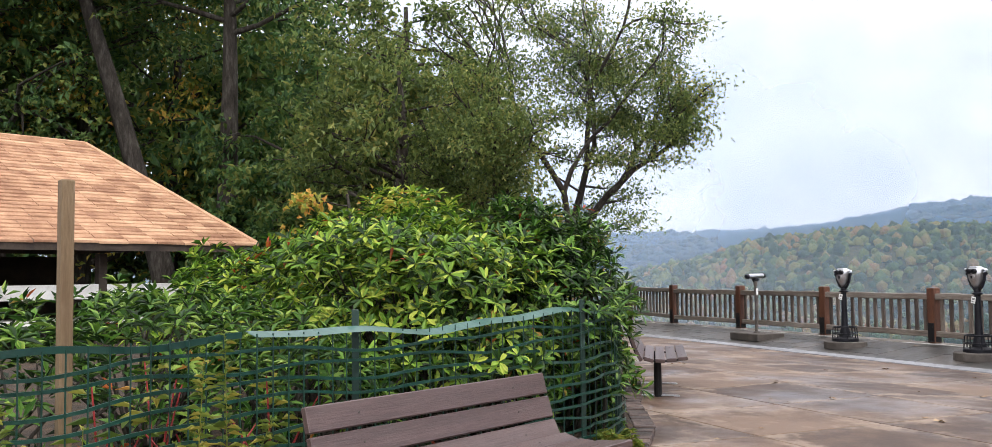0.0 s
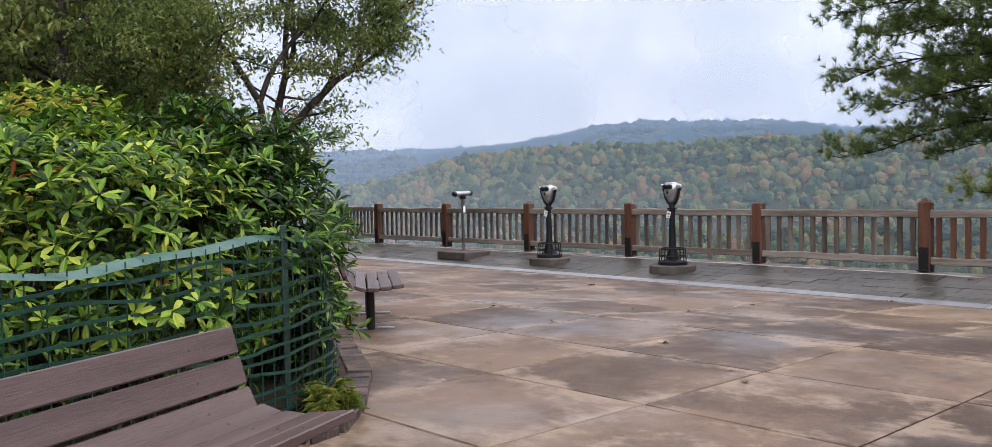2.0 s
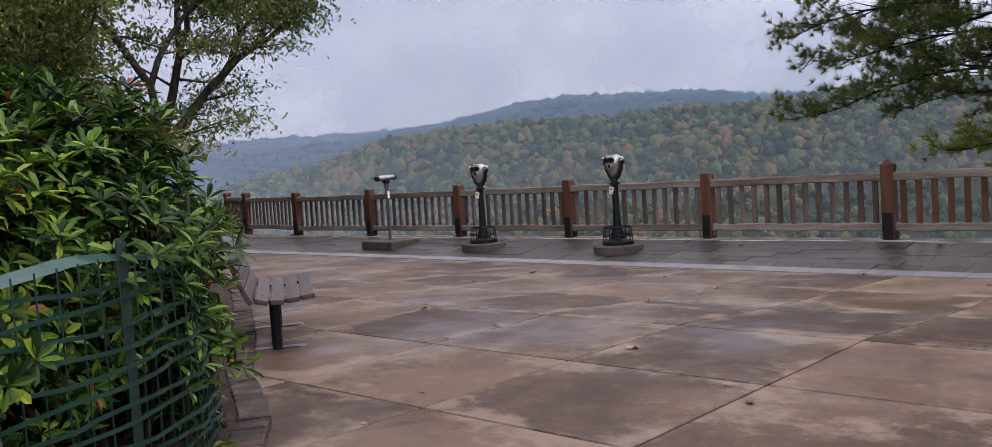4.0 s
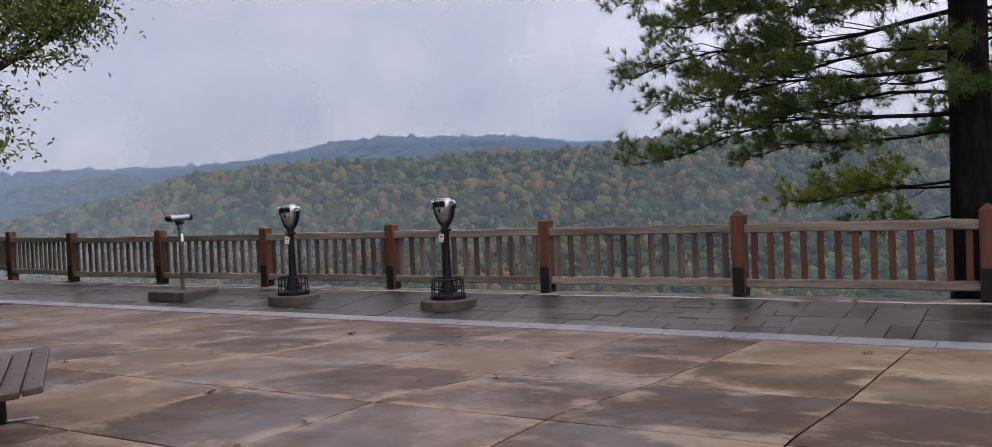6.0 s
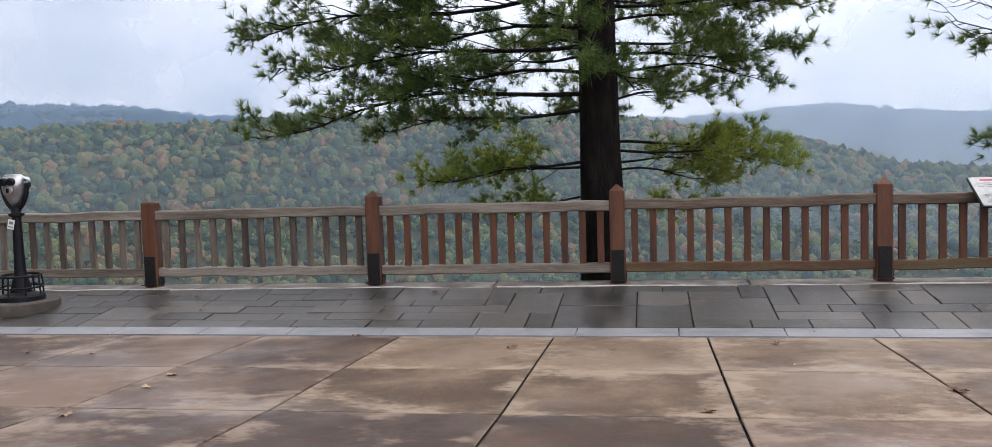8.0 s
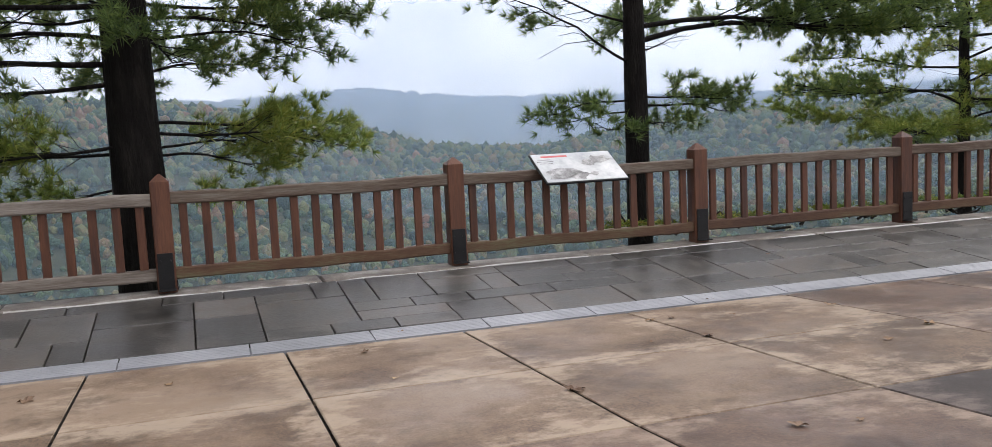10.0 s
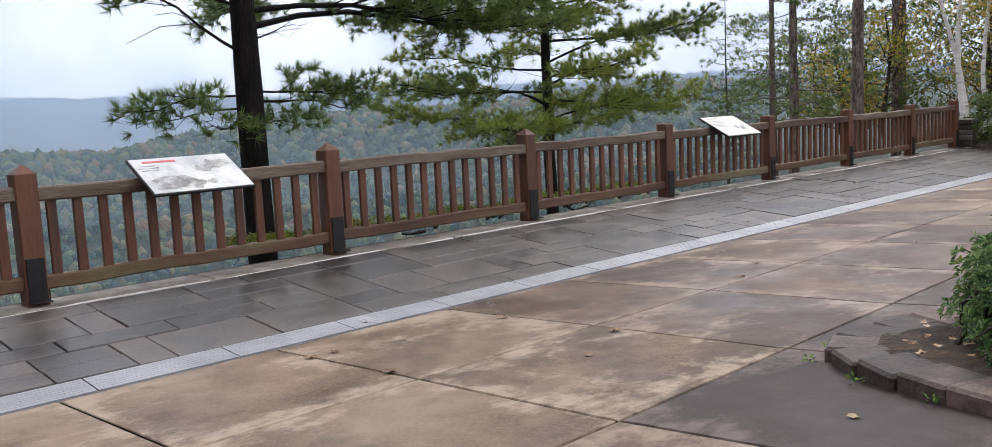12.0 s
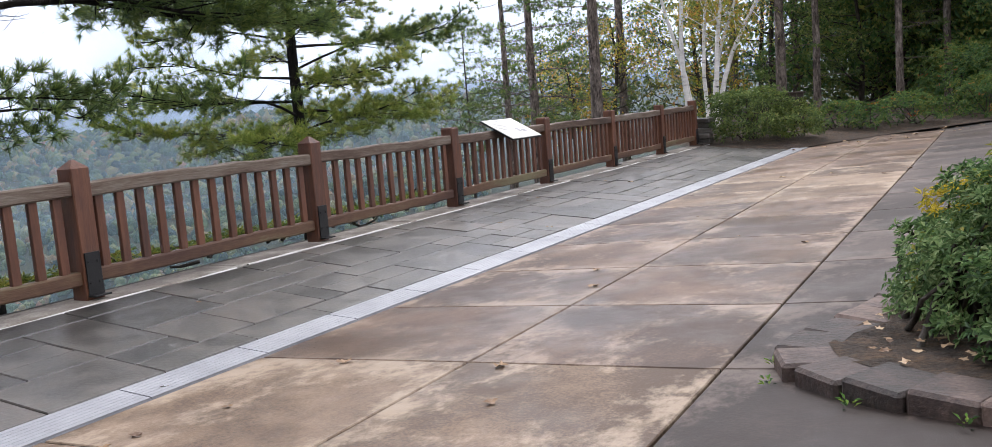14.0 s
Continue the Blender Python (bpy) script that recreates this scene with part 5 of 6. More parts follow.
# ---- roofed shelter ----
def shelter():
    t = thing("shelter", pose(1.9, 21.7, 0, 0, 0, 26.5), "open timber shelter with a tan shingled hip roof", "shelter")
    L, D, eave, top, hip = 12.0, 8.6, 2.2, 4.75, 1.95
    corners = [Vector((0, 0, eave)), Vector((-L, 0, eave)), Vector((-L, D, eave)), Vector((0, D, eave))]
    ridge = [Vector((-hip, D / 2, top)), Vector((-L + hip, D / 2, top))]
    bm = bmesh.new()
    c, r = [bm.verts.new(v) for v in corners], [bm.verts.new(v) for v in ridge]
    for fa in ((c[1], c[0], r[0], r[1]), (c[0], c[3], r[0]), (c[3], c[2], r[1], r[0]), (c[2], c[1], r[1])):
        bm.faces.new(fa)
    bmesh.ops.solidify(bm, geom=bm.faces[:], thickness=0.09)
    roof = part("roof", bm, M_DARKWOOD, t, "roof deck")
    g = np.random.default_rng(21)
    rest = []
    up, n_course = (ridge[1] - corners[1]), 30
    nrm = Vector((0, -(top - eave), D / 2)).normalized()
    nrm = Vector((0, -nrm.y if nrm.y > 0 else nrm.y, abs(nrm.z)))
    made = 0
    for k in range(n_course):
        f0, f1 = k / n_course, min(1.0, (k + 1.35) / n_course)
        x0, x1 = -L + hip * f0, -hip * f0
        n = max(1, round((x1 - x0) / 0.62))
        for i in range(n):
            a, b = x0 + (x1 - x0) * i / n, x0 + (x1 - x0) * (i + 1) / n
            lift = 0.04 + 0.02 * g.random()
            lo, hi = -0.06 + D / 2 * f0, D / 2 * f1
            zl, zh = eave + (top - eave) * f0 - 0.04, eave + (top - eave) * f1
            P = [(a + 0.006, lo, zl + lift + 0.018), (b - 0.006, lo, zl + lift + 0.018), (b - 0.006, hi, zh + 0.02), (a + 0.006, hi, zh + 0.02)]
            V = P + [(p[0], p[1], p[2] - 0.045) for p in P]
            F = [(0, 1, 2, 3), (0, 4, 5, 1), (1, 5, 6, 2), (3, 7, 4, 0)]
            if a > -4.6 and made < 290:
                part("shingle", grid_mesh("shingle", V, F, M_ROOF), None, roof)
                made += 1
            else:
                rest.append((np.array(V), np.array([[0, 1, 2], [0, 2, 3], [0, 4, 5], [0, 5, 1], [1, 5, 6], [1, 6, 2]])))
    v, f = stack(rest)
    tagged(part("shingle_field", numpy_mesh("shingle_field", v, f, M_ROOF), None, roof), kind="stuff")
    part("hip_cap", tube(bmesh.new(), corners[0] + Vector((0, 0, 0.03)), ridge[0] + Vector((0, 0, 0.03)), 0.07, n=6), M_ROOF, roof)
    part("ridge_cap", tube(bmesh.new(), ridge[0] + Vector((0, 0, 0.03)), ridge[1] + Vector((0, 0, 0.03)), 0.07, n=6), M_ROOF, roof)
    part("fascia", box(bmesh.new(), (-L / 2, 0.0, eave - 0.08), (L, 0.05, 0.16)), M_DARKWOOD, t)
    for x in (-0.5, -3.4, -6.3, -9.2, -11.5):
        for y in (0.6, D - 0.6):
            part("post", box(bmesh.new(), (x, y, 0.9), (0.18, 0.18, 2.2), bevel=0.01), M_DARKWOOD, t)
    part("rail_board", box(bmesh.new(), (-L / 2, 0.55, 1.22), (L - 1, 0.06, 0.3), bevel=0.01), M_WHITEWOOD, t, "white painted rail board")
    part("counter", box(bmesh.new(), (-L / 2, 1.2, 0.62), (L - 2, 0.9, 0.12), bevel=0.01), M_WHITEWOOD, t)
    part("back_wall", box(bmesh.new(), (-L / 2, D - 0.4, 1.05), (L - 0.6, 0.12, 2.1)), M_DARKWOOD, t)
    return t


shelter()

# ---- woods behind the bed ----
for k, (x, y, h, c, n, mt, low, tilt) in enumerate([
    (5.8, 22.9, 8.6, 2.8, 12000, M_OLIVE, 0.1, 0), (4.9, 20.5, 6.3, 2.3, 8000, M_OLIVE, 0.1, 0), (2.4, 31.0, 17, 4.6, 12000, M_OAK, 0.55, 0), (0.9, 31.6, 17, 4.6, 11000, M_OAK, 0.58, -4.5), (5.6, 29, 9, 3.4, 10000, M_OAK, 0.15, 0),
    (-4.5, 34, 16, 5.0, 13000, M_OAK, 0.3, 0), (3.4, 27.5, 4.4, 2.2, 7000, M_OAK, 0.25, 0), (-9.0, 31, 14, 4.6, 11000, M_OAK, 0.2, 0), (7.3, 26, 7.0, 3.0, 8000, M_OLIVE, 0.05, 0), (-2.0, 39, 17, 5.5, 9000, M_AUTUMN, 0.1, 0), (10.0, 33, 7.5, 3.4, 7000, M_OLIVE, 0.02, 0)]):
    tree("oak_tree", x, y, -0.1, h, c, 0.2 + 0.012 * h, mt, n, "large dark green oak tree beginning to turn", 60 + k, low=low, limbs=22, size=0.17 if y < 24 else 0.26, airy=0.85, lean=(tilt, 0), group="woods behind the bed")
for k, (x, y, h, c) in enumerate([(-14, 40, 18, 6.5), (-7, 45, 19, 6.5), (0, 46, 19, 6.5), (6, 44, 10.5, 5.0), (-11, 52, 20, 7), (-3, 54, 21, 7.5), (4, 54, 13, 6), (11, 48, 8, 4.5), (-8, 38, 18, 6.0), (1.5, 40, 17, 5.5)]):
    tree("oak_tree", x, y, -0.1, h, c, 0.3, M_OAK, 7000, "dark oak deep in the woods behind the shelter", 360 + k, low=0.02, limbs=22, size=0.55, airy=1.0, group="woods behind the bed")
tree("maple_tree", 1.7, 12.6, 0.0, 2.6, 1.0, 0.05, M_AUTUMN, 1000, "young maple with orange and yellow leaves", 81, low=0.3, limbs=10, size=0.13, airy=0.7)
forked_tree("cherry_tree", 8.0, 18.6, 0.0, 1.9, 1.35, 0.17, M_OLIVE, 40000, "airy half-bare tree with small olive leaves beside the terrace", 82, 0.105)
tree("sapling", 9.0, 21.5, -0.1, 3.2, 1.8, 0.05, M_AUTUMN, 3500, "low yellow-green sapling by the fence end", 83, low=0.05, limbs=12, size=0.12, airy=0.8)

# ---- pines beyond the fence ----
P1 = [(3.75, 92, 4.9, -0.7), (3.2, 78, 4.0, -0.35), (3.0, 108, 4.2, -0.3), (2.6, 84, 3.6, -0.3), (2.35, 96, 4.5, -0.6), (2.15, 110, 3.0, -0.4), (1.4, 82, 2.2, -0.15), (1.5, 118, 2.5, -0.3),
      (3.5, -88, 2.8, -0.2), (3.0, -70, 2.4, -0.2), (2.6, -100, 2.2, -0.25), (2.2, -82, 1.8, 0.1), (1.6, -95, 2.3, -0.35), (1.4, -60, 1.8, -0.2),
      (3.7, -75, 2.7, -0.1), (4.0, -95, 3.0, -0.2), (3.25, -100, 2.3, -0.1), (3.85, -60, 2.6, 0.1), (2.85, -84, 2.6, -0.1), (4.1, 95, 3.6, -0.3), (4.4, 85, 5.0, -0.5), (4.6, 105, 4.6, -0.4), (4.5, -80, 3.8, -0.2), (4.9, -105, 3.6, -0.2), (5.4, 95, 5.0, -0.4), (5.5, -90, 4.0, -0.1), (6.2, 80, 4.6, 0), (6.4, -75, 4.2, 0), (3.9, 160, 2.2, -0.3), (4.3, 200, 2.2, -0.3), (5.2, 180, 2.6, 0), (3.4, 20, 3.0, -0.2), (2.7, -20, 2.6, -0.2), (4.2, 0, 3.4, 0), (7.2, 100, 4, 0.2), (7.4, -95, 4, 0.2), (3.3, 170, 2.0, -0.2), (2.6, 190, 1.7, -0.2), (3.8, 150, 2.4, -0.2), (3.0, 30, 2.5, 0), (3.6, -30, 2.4, 0), (2.3, 10, 2.2, -0.1), (2.9, 60, 2.6, -0.1), (8.4, 60, 3.5, 0.3), (8.6, -60, 3.5, 0.3), (1.7, -80, 2.6, -0.5), (1.3, -78, 1.8, -0.3), (1.0, 88, 1.6, -0.3), (0.9, -70, 1.4, -0.2)]
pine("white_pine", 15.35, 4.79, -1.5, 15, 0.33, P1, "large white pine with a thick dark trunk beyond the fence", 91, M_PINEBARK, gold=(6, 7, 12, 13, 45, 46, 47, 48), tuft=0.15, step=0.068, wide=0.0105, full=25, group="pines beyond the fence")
P2 = [(1.75, 95, 1.3, -0.2), (1.6, 60, 1.1, -0.15), (1.68, -85, 1.6, -0.2), (1.8, -120, 1.3, -0.1), (1.5, 130, 1.1, -0.15), (1.5, -50, 1.3, -0.2),
      (2.2, 100, 2.2, 0.95), (2.75, 80, 1.8, 0.7), (2.5, -84, 5.6, -0.45), (2.7, -100, 4.8, -0.2), (3.3, -75, 4.8, 0.2), (3.2, 120, 1.8, 0.5), (4.3, 90, 2.6, 0.3), (4.2, -95, 4.0, 0.3), (5.2, 60, 3, 0.3), (5.0, -60, 3.6, 0.3), (6.2, -100, 3.6, 0.3), (6.4, 100, 3.2, 0.3), (2.9, -30, 2.4, 0.1), (2.4, -60, 1.2, 0.2)]
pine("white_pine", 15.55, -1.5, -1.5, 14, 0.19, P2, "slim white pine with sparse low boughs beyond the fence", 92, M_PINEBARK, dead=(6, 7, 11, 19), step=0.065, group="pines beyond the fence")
g3 = np.random.default_rng(31)
P3 = [(0.4 + 8.0 * k / 46, 137.5 * k + g3.normal(0, 12), 4.9 * (1 - 0.5 * k / 46) * g3.uniform(0.65, 1.1), g3.normal(0.2, 0.3)) for k in range(46)]
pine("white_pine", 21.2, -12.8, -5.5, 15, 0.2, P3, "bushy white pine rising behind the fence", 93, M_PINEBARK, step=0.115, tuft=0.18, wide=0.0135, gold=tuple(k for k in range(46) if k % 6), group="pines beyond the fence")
P4 = [(-0.5 + 5.2 * k / 26, 137.5 * k, 1.35 * (1 - 0.7 * k / 26), g3.normal(-0.05, 0.12)) for k in range(26)]
pine("thin_pine", 25.5, -27.8, -6, 11.5, 0.07, P4, "thin sparse young pine on the slope", 94, M_GREYBARK, step=0.2, tuft=0.14, wide=0.016, group="pines beyond the fence")
for k, (x, y, n, ln) in enumerate([(22.0, -26.5, 30, 3.6), (27.0, -34, 26, 3.4), (20.5, -31.5, 18, 2.6)]):
    br = [(0.4 + 9 * i / n, 137.5 * i, ln * (1 - 0.5 * i / n) * g3.uniform(0.6, 1.1), g3.normal(-0.1, 0.2)) for i in range(n)]
    pine("red_pine", x, y, -3.0, 15, 0.2, br, "dark-needled pine with many dead low twigs", 95 + k, M_REDBARK, step=0.24, tuft=0.17, wide=0.02, group="woods at the terrace end", dead=tuple(range(0, n, 2)))

# ---- woods at the end of the terrace ----
for k, (x, y, r) in enumerate([(18.45, -23.8, 0.21), (21.5, -34.3, 0.19), (13.9, -29.5, 0.2), (12.9, -30.5, 0.15), (10.2, -30, 0.14), (8.9, -33, 0.15), (6.6, -31.5, 0.2), (5.0, -35, 0.17), (3.4, -31, 0.16), (1.6, -34, 0.2), (-0.6, -31, 0.18), (17.4, -37, 0.2), (15.4, -40, 0.2), (24.5, -42, 0.2), (-3.0, -33, 0.2), (11.6, -38, 0.2)]):
    g = np.random.default_rng(200 + k)
    br = [(4.2 + 5 * i / 12, 137.5 * i + 40 * k, g.uniform(1.4, 2.8), g.normal(0.2, 0.2)) for i in range(12)]
    br += [(g.uniform(1.5, 4.2), g.uniform(0, 360), g.uniform(0.6, 1.4), g.normal(0, 0.15)) for i in range(5)]
    pine("red_pine", x, y, -0.5, 14, r, br, "straight bare-stemmed red pine in the woods", 210 + k, M_REDBARK, step=0.32, tuft=0.18, wide=0.026, group="woods at the terrace end", dead=tuple(range(12, 17)))
for k, (x, y, h, c, n, mt, size) in enumerate([
    (20.5, -30.5, 4.5, 2.0, 3500, M_AUTUMN, 0.13), (23.5, -33, 3.2, 1.8, 2500, M_AUTUMN, 0.13), (17.6, -33, 5.5, 2.4, 4500, M_AUTUMN, 0.14), (20.0, -40, 8, 3.4, 6000, M_OLIVE, 0.2), (24.5, -38, 4.5, 2.6, 4000, M_OLIVE, 0.18), (15.5, -36, 9, 3.8, 8000, M_OAK, 0.2), (18, -45, 10, 4.6, 8000, M_OLIVE, 0.25), (11.5, -41, 10, 4.6, 9000, M_OLIVE, 0.25), (12, -34, 6.5, 3.0, 7000, M_OLIVE, 0.17),
    # The 12-13 m crowns at y -31 to -35 are an added canopy blocking sky light
    (7.5, -37, 8, 3.8, 11000, M_OAK, 0.2), (4, -38, 9, 4.4, 11000, M_OAK, 0.22), (0, -37, 9, 4.6, 11000, M_OAK, 0.22), (-4, -35, 9, 4.6, 11000, M_OAK, 0.22), (6.2, -30.6, 4.2, 2.4, 6500, M_OAK, 0.15), (2.2, -29, 4.4, 2.6, 6500, M_OAK, 0.15), (-1.6, -28, 4.6, 2.6, 6500, M_OAK, 0.15), (30, -44, 5.0, 3.5, 4000, M_OLIVE, 0.22), (2, -33, 13, 5.0, 10000, M_OAK, 0.35), (6.5, -34.5, 13, 4.6, 10000, M_OAK, 0.35), (-2, -31, 13, 5.0, 10000, M_OAK, 0.35), (10.5, -35, 12, 4.2, 9000, M_OAK, 0.33), (13, -47, 13, 5.0, 6000, M_OAK, 0.4), (6, -42, 12, 4.5, 7000, M_OAK, 0.35), (2.5, -43, 12, 4.5, 7000, M_OAK, 0.35), (-3, -42, 12, 5, 7000, M_OAK, 0.35), (9.5, -36, 6, 3, 7000, M_OAK, 0.2), (8, -46, 12, 5.5, 9000, M_OAK, 0.3), (0, -46, 12, 6, 9000, M_OAK, 0.3), (3, -52, 14, 7, 9000, M_OAK, 0.35), (11, -54, 14, 7, 9000, M_OAK, 0.35)]):
    tree("understory_tree", x, y, -0.3, h, c, 0.06 + 0.008 * h, mt, int(n * 0.75), "leafy tree of the mixed woods, partly turned yellow" if mt is M_AUTUMN else "leafy dark green tree of the mixed woods, some tall ones added to block sky light", 240 + k, low=0.06, limbs=22, size=size, airy=0.85, group="woods at the terrace end")


def birch_clump(x, y):
    t = thing("birch_tree", pose(x, y, -0.2), "clump of white-barked birch stems with thin yellow leaves", "tree")
    g = np.random.default_rng(33)
    ends = []
    for az, out, r, h in ((29, 1.6, 0.1, 8), (50, 0.9, 0.11, 8.5), (205, 1.3, 0.11, 8), (212, 3.6, 0.11, 7.2), (250, 0.7, 0.09, 8), (225, 2.4, 0.09, 7.5)):
        a = radians(az)
        s = np.linspace(0, 1, 9)
        p = np.stack([math.cos(a) * (0.3 + out * s ** 1.4) + 0.12 * np.sin(s * 7 + az), math.sin(a) * (0.3 + out * s ** 1.4) + 0.12 * np.sin(s * 6 + out) - 0.1, h * s], 1) + g.normal(0, 0.05, (9, 3)) * s[:, None]
        part("stem", numpy_mesh("stem", *limb(p, 0.88 * r * (1 - 0.75 * s), 9), M_BIRCH, True), None, t, "white peeling birch stem")
        for _ in range(9):
            q = g.uniform(0.35, 1)
            b = np.array([np.interp(q, s, p[:, c]) for c in range(3)])
            d = unit(g.normal(size=3) + [0, 0, 0.4]) * g.uniform(0.6, 1.6)
            part("twig", numpy_mesh("twig", *limb([b, b + d * 0.5, b + d], [0.02, 0.013, 0.004], 5), M_BIRCH, True), None, t)
            ends += [b + d * 0.6, b + d]
    ends = np.array(ends)
    n = 5200
    pos = ends[g.integers(0, len(ends), n)] + g.normal(0, 0.3, (n, 3))
    v, f = leaf_arrays(pos, g.normal(size=(n, 3)), g.normal(size=(n, 3)), g.uniform(0.06, 0.12, n), g.uniform(0.04, 0.07, n))
    part("crown", numpy_mesh("crown", v, f, M_AUTUMN), None, t)
    return t


birch_clump(15.8, -26.0)
bush("laurel_shrub", [(13.0, -20.7, 0.45, 1.15, 1.1, 0.78), (11.95, -21.1, 0.3, 0.7, 0.7, 0.55)], 75, "rounded olive-green shrub at the terrace end", "shrub", 301, M_OLIVE, 0.12, 0.04, 7, False, None, 10)
for k, (x, y, r, h) in enumerate([(9.5, -24.2, 0.9, 0.7), (10.4, -23.2, 0.6, 0.4), (7.4, -25.6, 1.2, 1.1), (5.0, -26.4, 1.3, 1.3), (2.2, -26.5, 1.4, 1.4), (11.2, -23.6, 0.8, 0.6), (-0.8, -26, 1.5, 1.5), (8.2, -27.6, 1.6, 1.7), (4.0, -28.4, 1.8, 2.0), (0.4, -28, 1.8, 2.0)]):
    bush("undergrowth", [(x, y, 0.2, r, r * 0.8, h)], 45, "low green undergrowth along the woods' edge", "undergrowth", 310 + k, M_OAK, 0.12, 0.04, 6, False, M_RHODO_RED, 6, "undergrowth at the woods' edge")
for k in range(5):
    y = -1.6 - 1.5 * k
    bush("fern_clump", [(14.66, y, 0.0, 0.26, 0.7, 0.15), (14.8, y + 0.6, 0.0, 0.3, 0.5, 0.17)], 110, "yellow-green ferns growing below the fence", "fern", 340 + k, M_WEED, 0.09, 0.02, 7, False, M_OLIVE, 4, "ferns along the sill")
bm = bmesh.new()
VERGE = [(14.6, -19.3), (13.75, -19.1), (12.9, -19.0), (12.07, -19.05), (11.75, -19.4), (11.1, -20.6), (10.12, -22.0), (9.4, -22.8), (7.6, -24.2), (3.0, -25.2), (-9, -25.6)]
front = [bm.verts.new((x, y, level(x) + 0.012)) for x, y in VERGE]
rear = [bm.verts.new((x + 2, y - 2.2, 0.12)) for x, y in VERGE]
back_row = [bm.verts.new((x + 6, y - 30, 0.3)) for x, y in VERGE]
for k in range(len(VERGE) - 1):
    bm.faces.new((front[k + 1], front[k], rear[k], rear[k + 1]))
    bm.faces.new((rear[k + 1], rear[k], back_row[k], back_row[k + 1]))
solo("verge", bm, M_SOIL, "leaf-covered verge under the woods", "verge", "structure")
screen = thing("timber_screen", pose(13.3, -25.6, -0.35, 0, 0, 6), "dark weathered timber enclosure half hidden behind the shrub", "enclosure")
for k in range(8):
    part("board", box(bmesh.new(), (-0.7 + 0.2 * k, 0, 0.7), (0.19, 0.04, 1.4), bevel=0.006), M_DARKWOOD, screen)
for h in (0.35, 1.1):
    part("rail", box(bmesh.new(), (0, -0.05, h), (1.62, 0.05, 0.1), bevel=0.006), M_DARKWOOD, screen)
part("cap", box(bmesh.new(), (0, 0, 1.425), (1.7, 0.14, 0.05), bevel=0.008), M_DARKWOOD, screen)
pier = thing("stone_pier", pose(13.9, -19.75, 0), "low dark stacked-stone pier ending the fence", "stone pier")
for k in range(5):
    gk = np.random.default_rng(k)
    part("stone", box(bmesh.new(), (gk.normal(0, 0.015), gk.normal(0, 0.015), 0.07 + 0.13 * k), (0.36 + 0.05 * gk.random(), 0.36 + 0.05 * gk.random(), 0.125), pose(0, 0, 0, 0, 0, gk.normal(0, 4)), bevel=0.02), M_FLAG, pier)

# ---- small bed with a kerb of pavers ----
KERB = [(4.2, 0.5), (5.4, 0.3), (6.5, -0.12), (7.3, -0.42), (7.7, -0.62), (7.98, -0.86), (8.08, -1.15), (8.02, -1.45), (7.85, -1.85), (7.6, -2.9), (7.3, -4.2), (7.1, -6.0), (6.9, -8.0), (6.6, -10)]
bed = thing("kerbed_bed", Matrix(), "small planting bed edged with dark worn pavers", "planting bed")
bm = bmesh.new()
ctr = bm.verts.new((4.5, -4.0, 0.1))
ed = [bm.verts.new((x - 0.08, y - 0.04, level(x) + 0.09)) for x, y in KERB]
for p, q in zip(ed, ed[1:]):
    bm.faces.new((ctr, q, p))
part("soil", bm, M_SOIL, bed, "dark soil with dead leaves")
gk = np.random.default_rng(5)
def smooth_line(line, k=6):
    p = np.array([line[0], *line, line[-1]], float)
    out = []
    for i in range(1, len(p) - 2):
        for u in np.linspace(0, 1, k, endpoint=False):
            a0, a1, a2, a3 = p[i - 1:i + 3]
            out.append(tuple(0.5 * (2 * a1 + (a2 - a0) * u + (2 * a0 - 5 * a1 + 4 * a2 - a3) * u ** 2 + (3 * a1 - a0 - 3 * a2 + a3) * u ** 3)))
    return out + [line[-1]]


for x, y, yaw in along(smooth_line(KERB), 0.29):
    s = (0.3 + 0.01 * gk.random(), 0.3 + 0.03 * gk.random(), 0.19)
    part("paver", box(bmesh.new(), (0, 0, 0), s, bevel=0.018), M_BRICK, bed, m=pose(x, y, level(x) - 0.005 + gk.normal(0, 0.006), gk.normal(0, 1.5), gk.normal(0, 1.5), yaw + gk.normal(0, 2)))
bush("spirea_shrub", [(6.95, -1.6, 0.42, 0.52, 0.58, 0.5), (6.5, -0.95, 0.4, 0.6, 0.6, 0.5), (6.55, -2.0, 0.42, 0.7, 0.7, 0.52), (5.8, -1.2, 0.45, 0.8, 0.9, 0.6), (7.3, -1.5, 0.25, 0.36, 0.42, 0.36), (7.35, -2.0, 0.25, 0.38, 0.42, 0.36), (6.95, -0.85, 0.25, 0.4, 0.35, 0.35)], 340, "bushy small-leaved green shrub in the kerbed bed", "shrub", 320, M_SPIREA, 0.05, 0.02, 9, False, M_WEED, 30)
bush("goldenrod_plume", [(7.48, -2.02, 0.62, 0.13, 0.16, 0.11), (7.3, -2.3, 0.68, 0.12, 0.14, 0.1)], 260, "yellow goldenrod plumes nodding over the kerbed bed", "weed", 322, M_PLUME, 0.05, 0.012, 9, False, M_WEED, 6)
bush("goldenrod_clump", [(6.9, -2.5, 0.5, 0.35, 0.4, 0.5)], 130, "yellowing feathery weeds behind the shrub", "weed", 321, M_WEED, 0.08, 0.016, 8, False, M_WEED, 20)

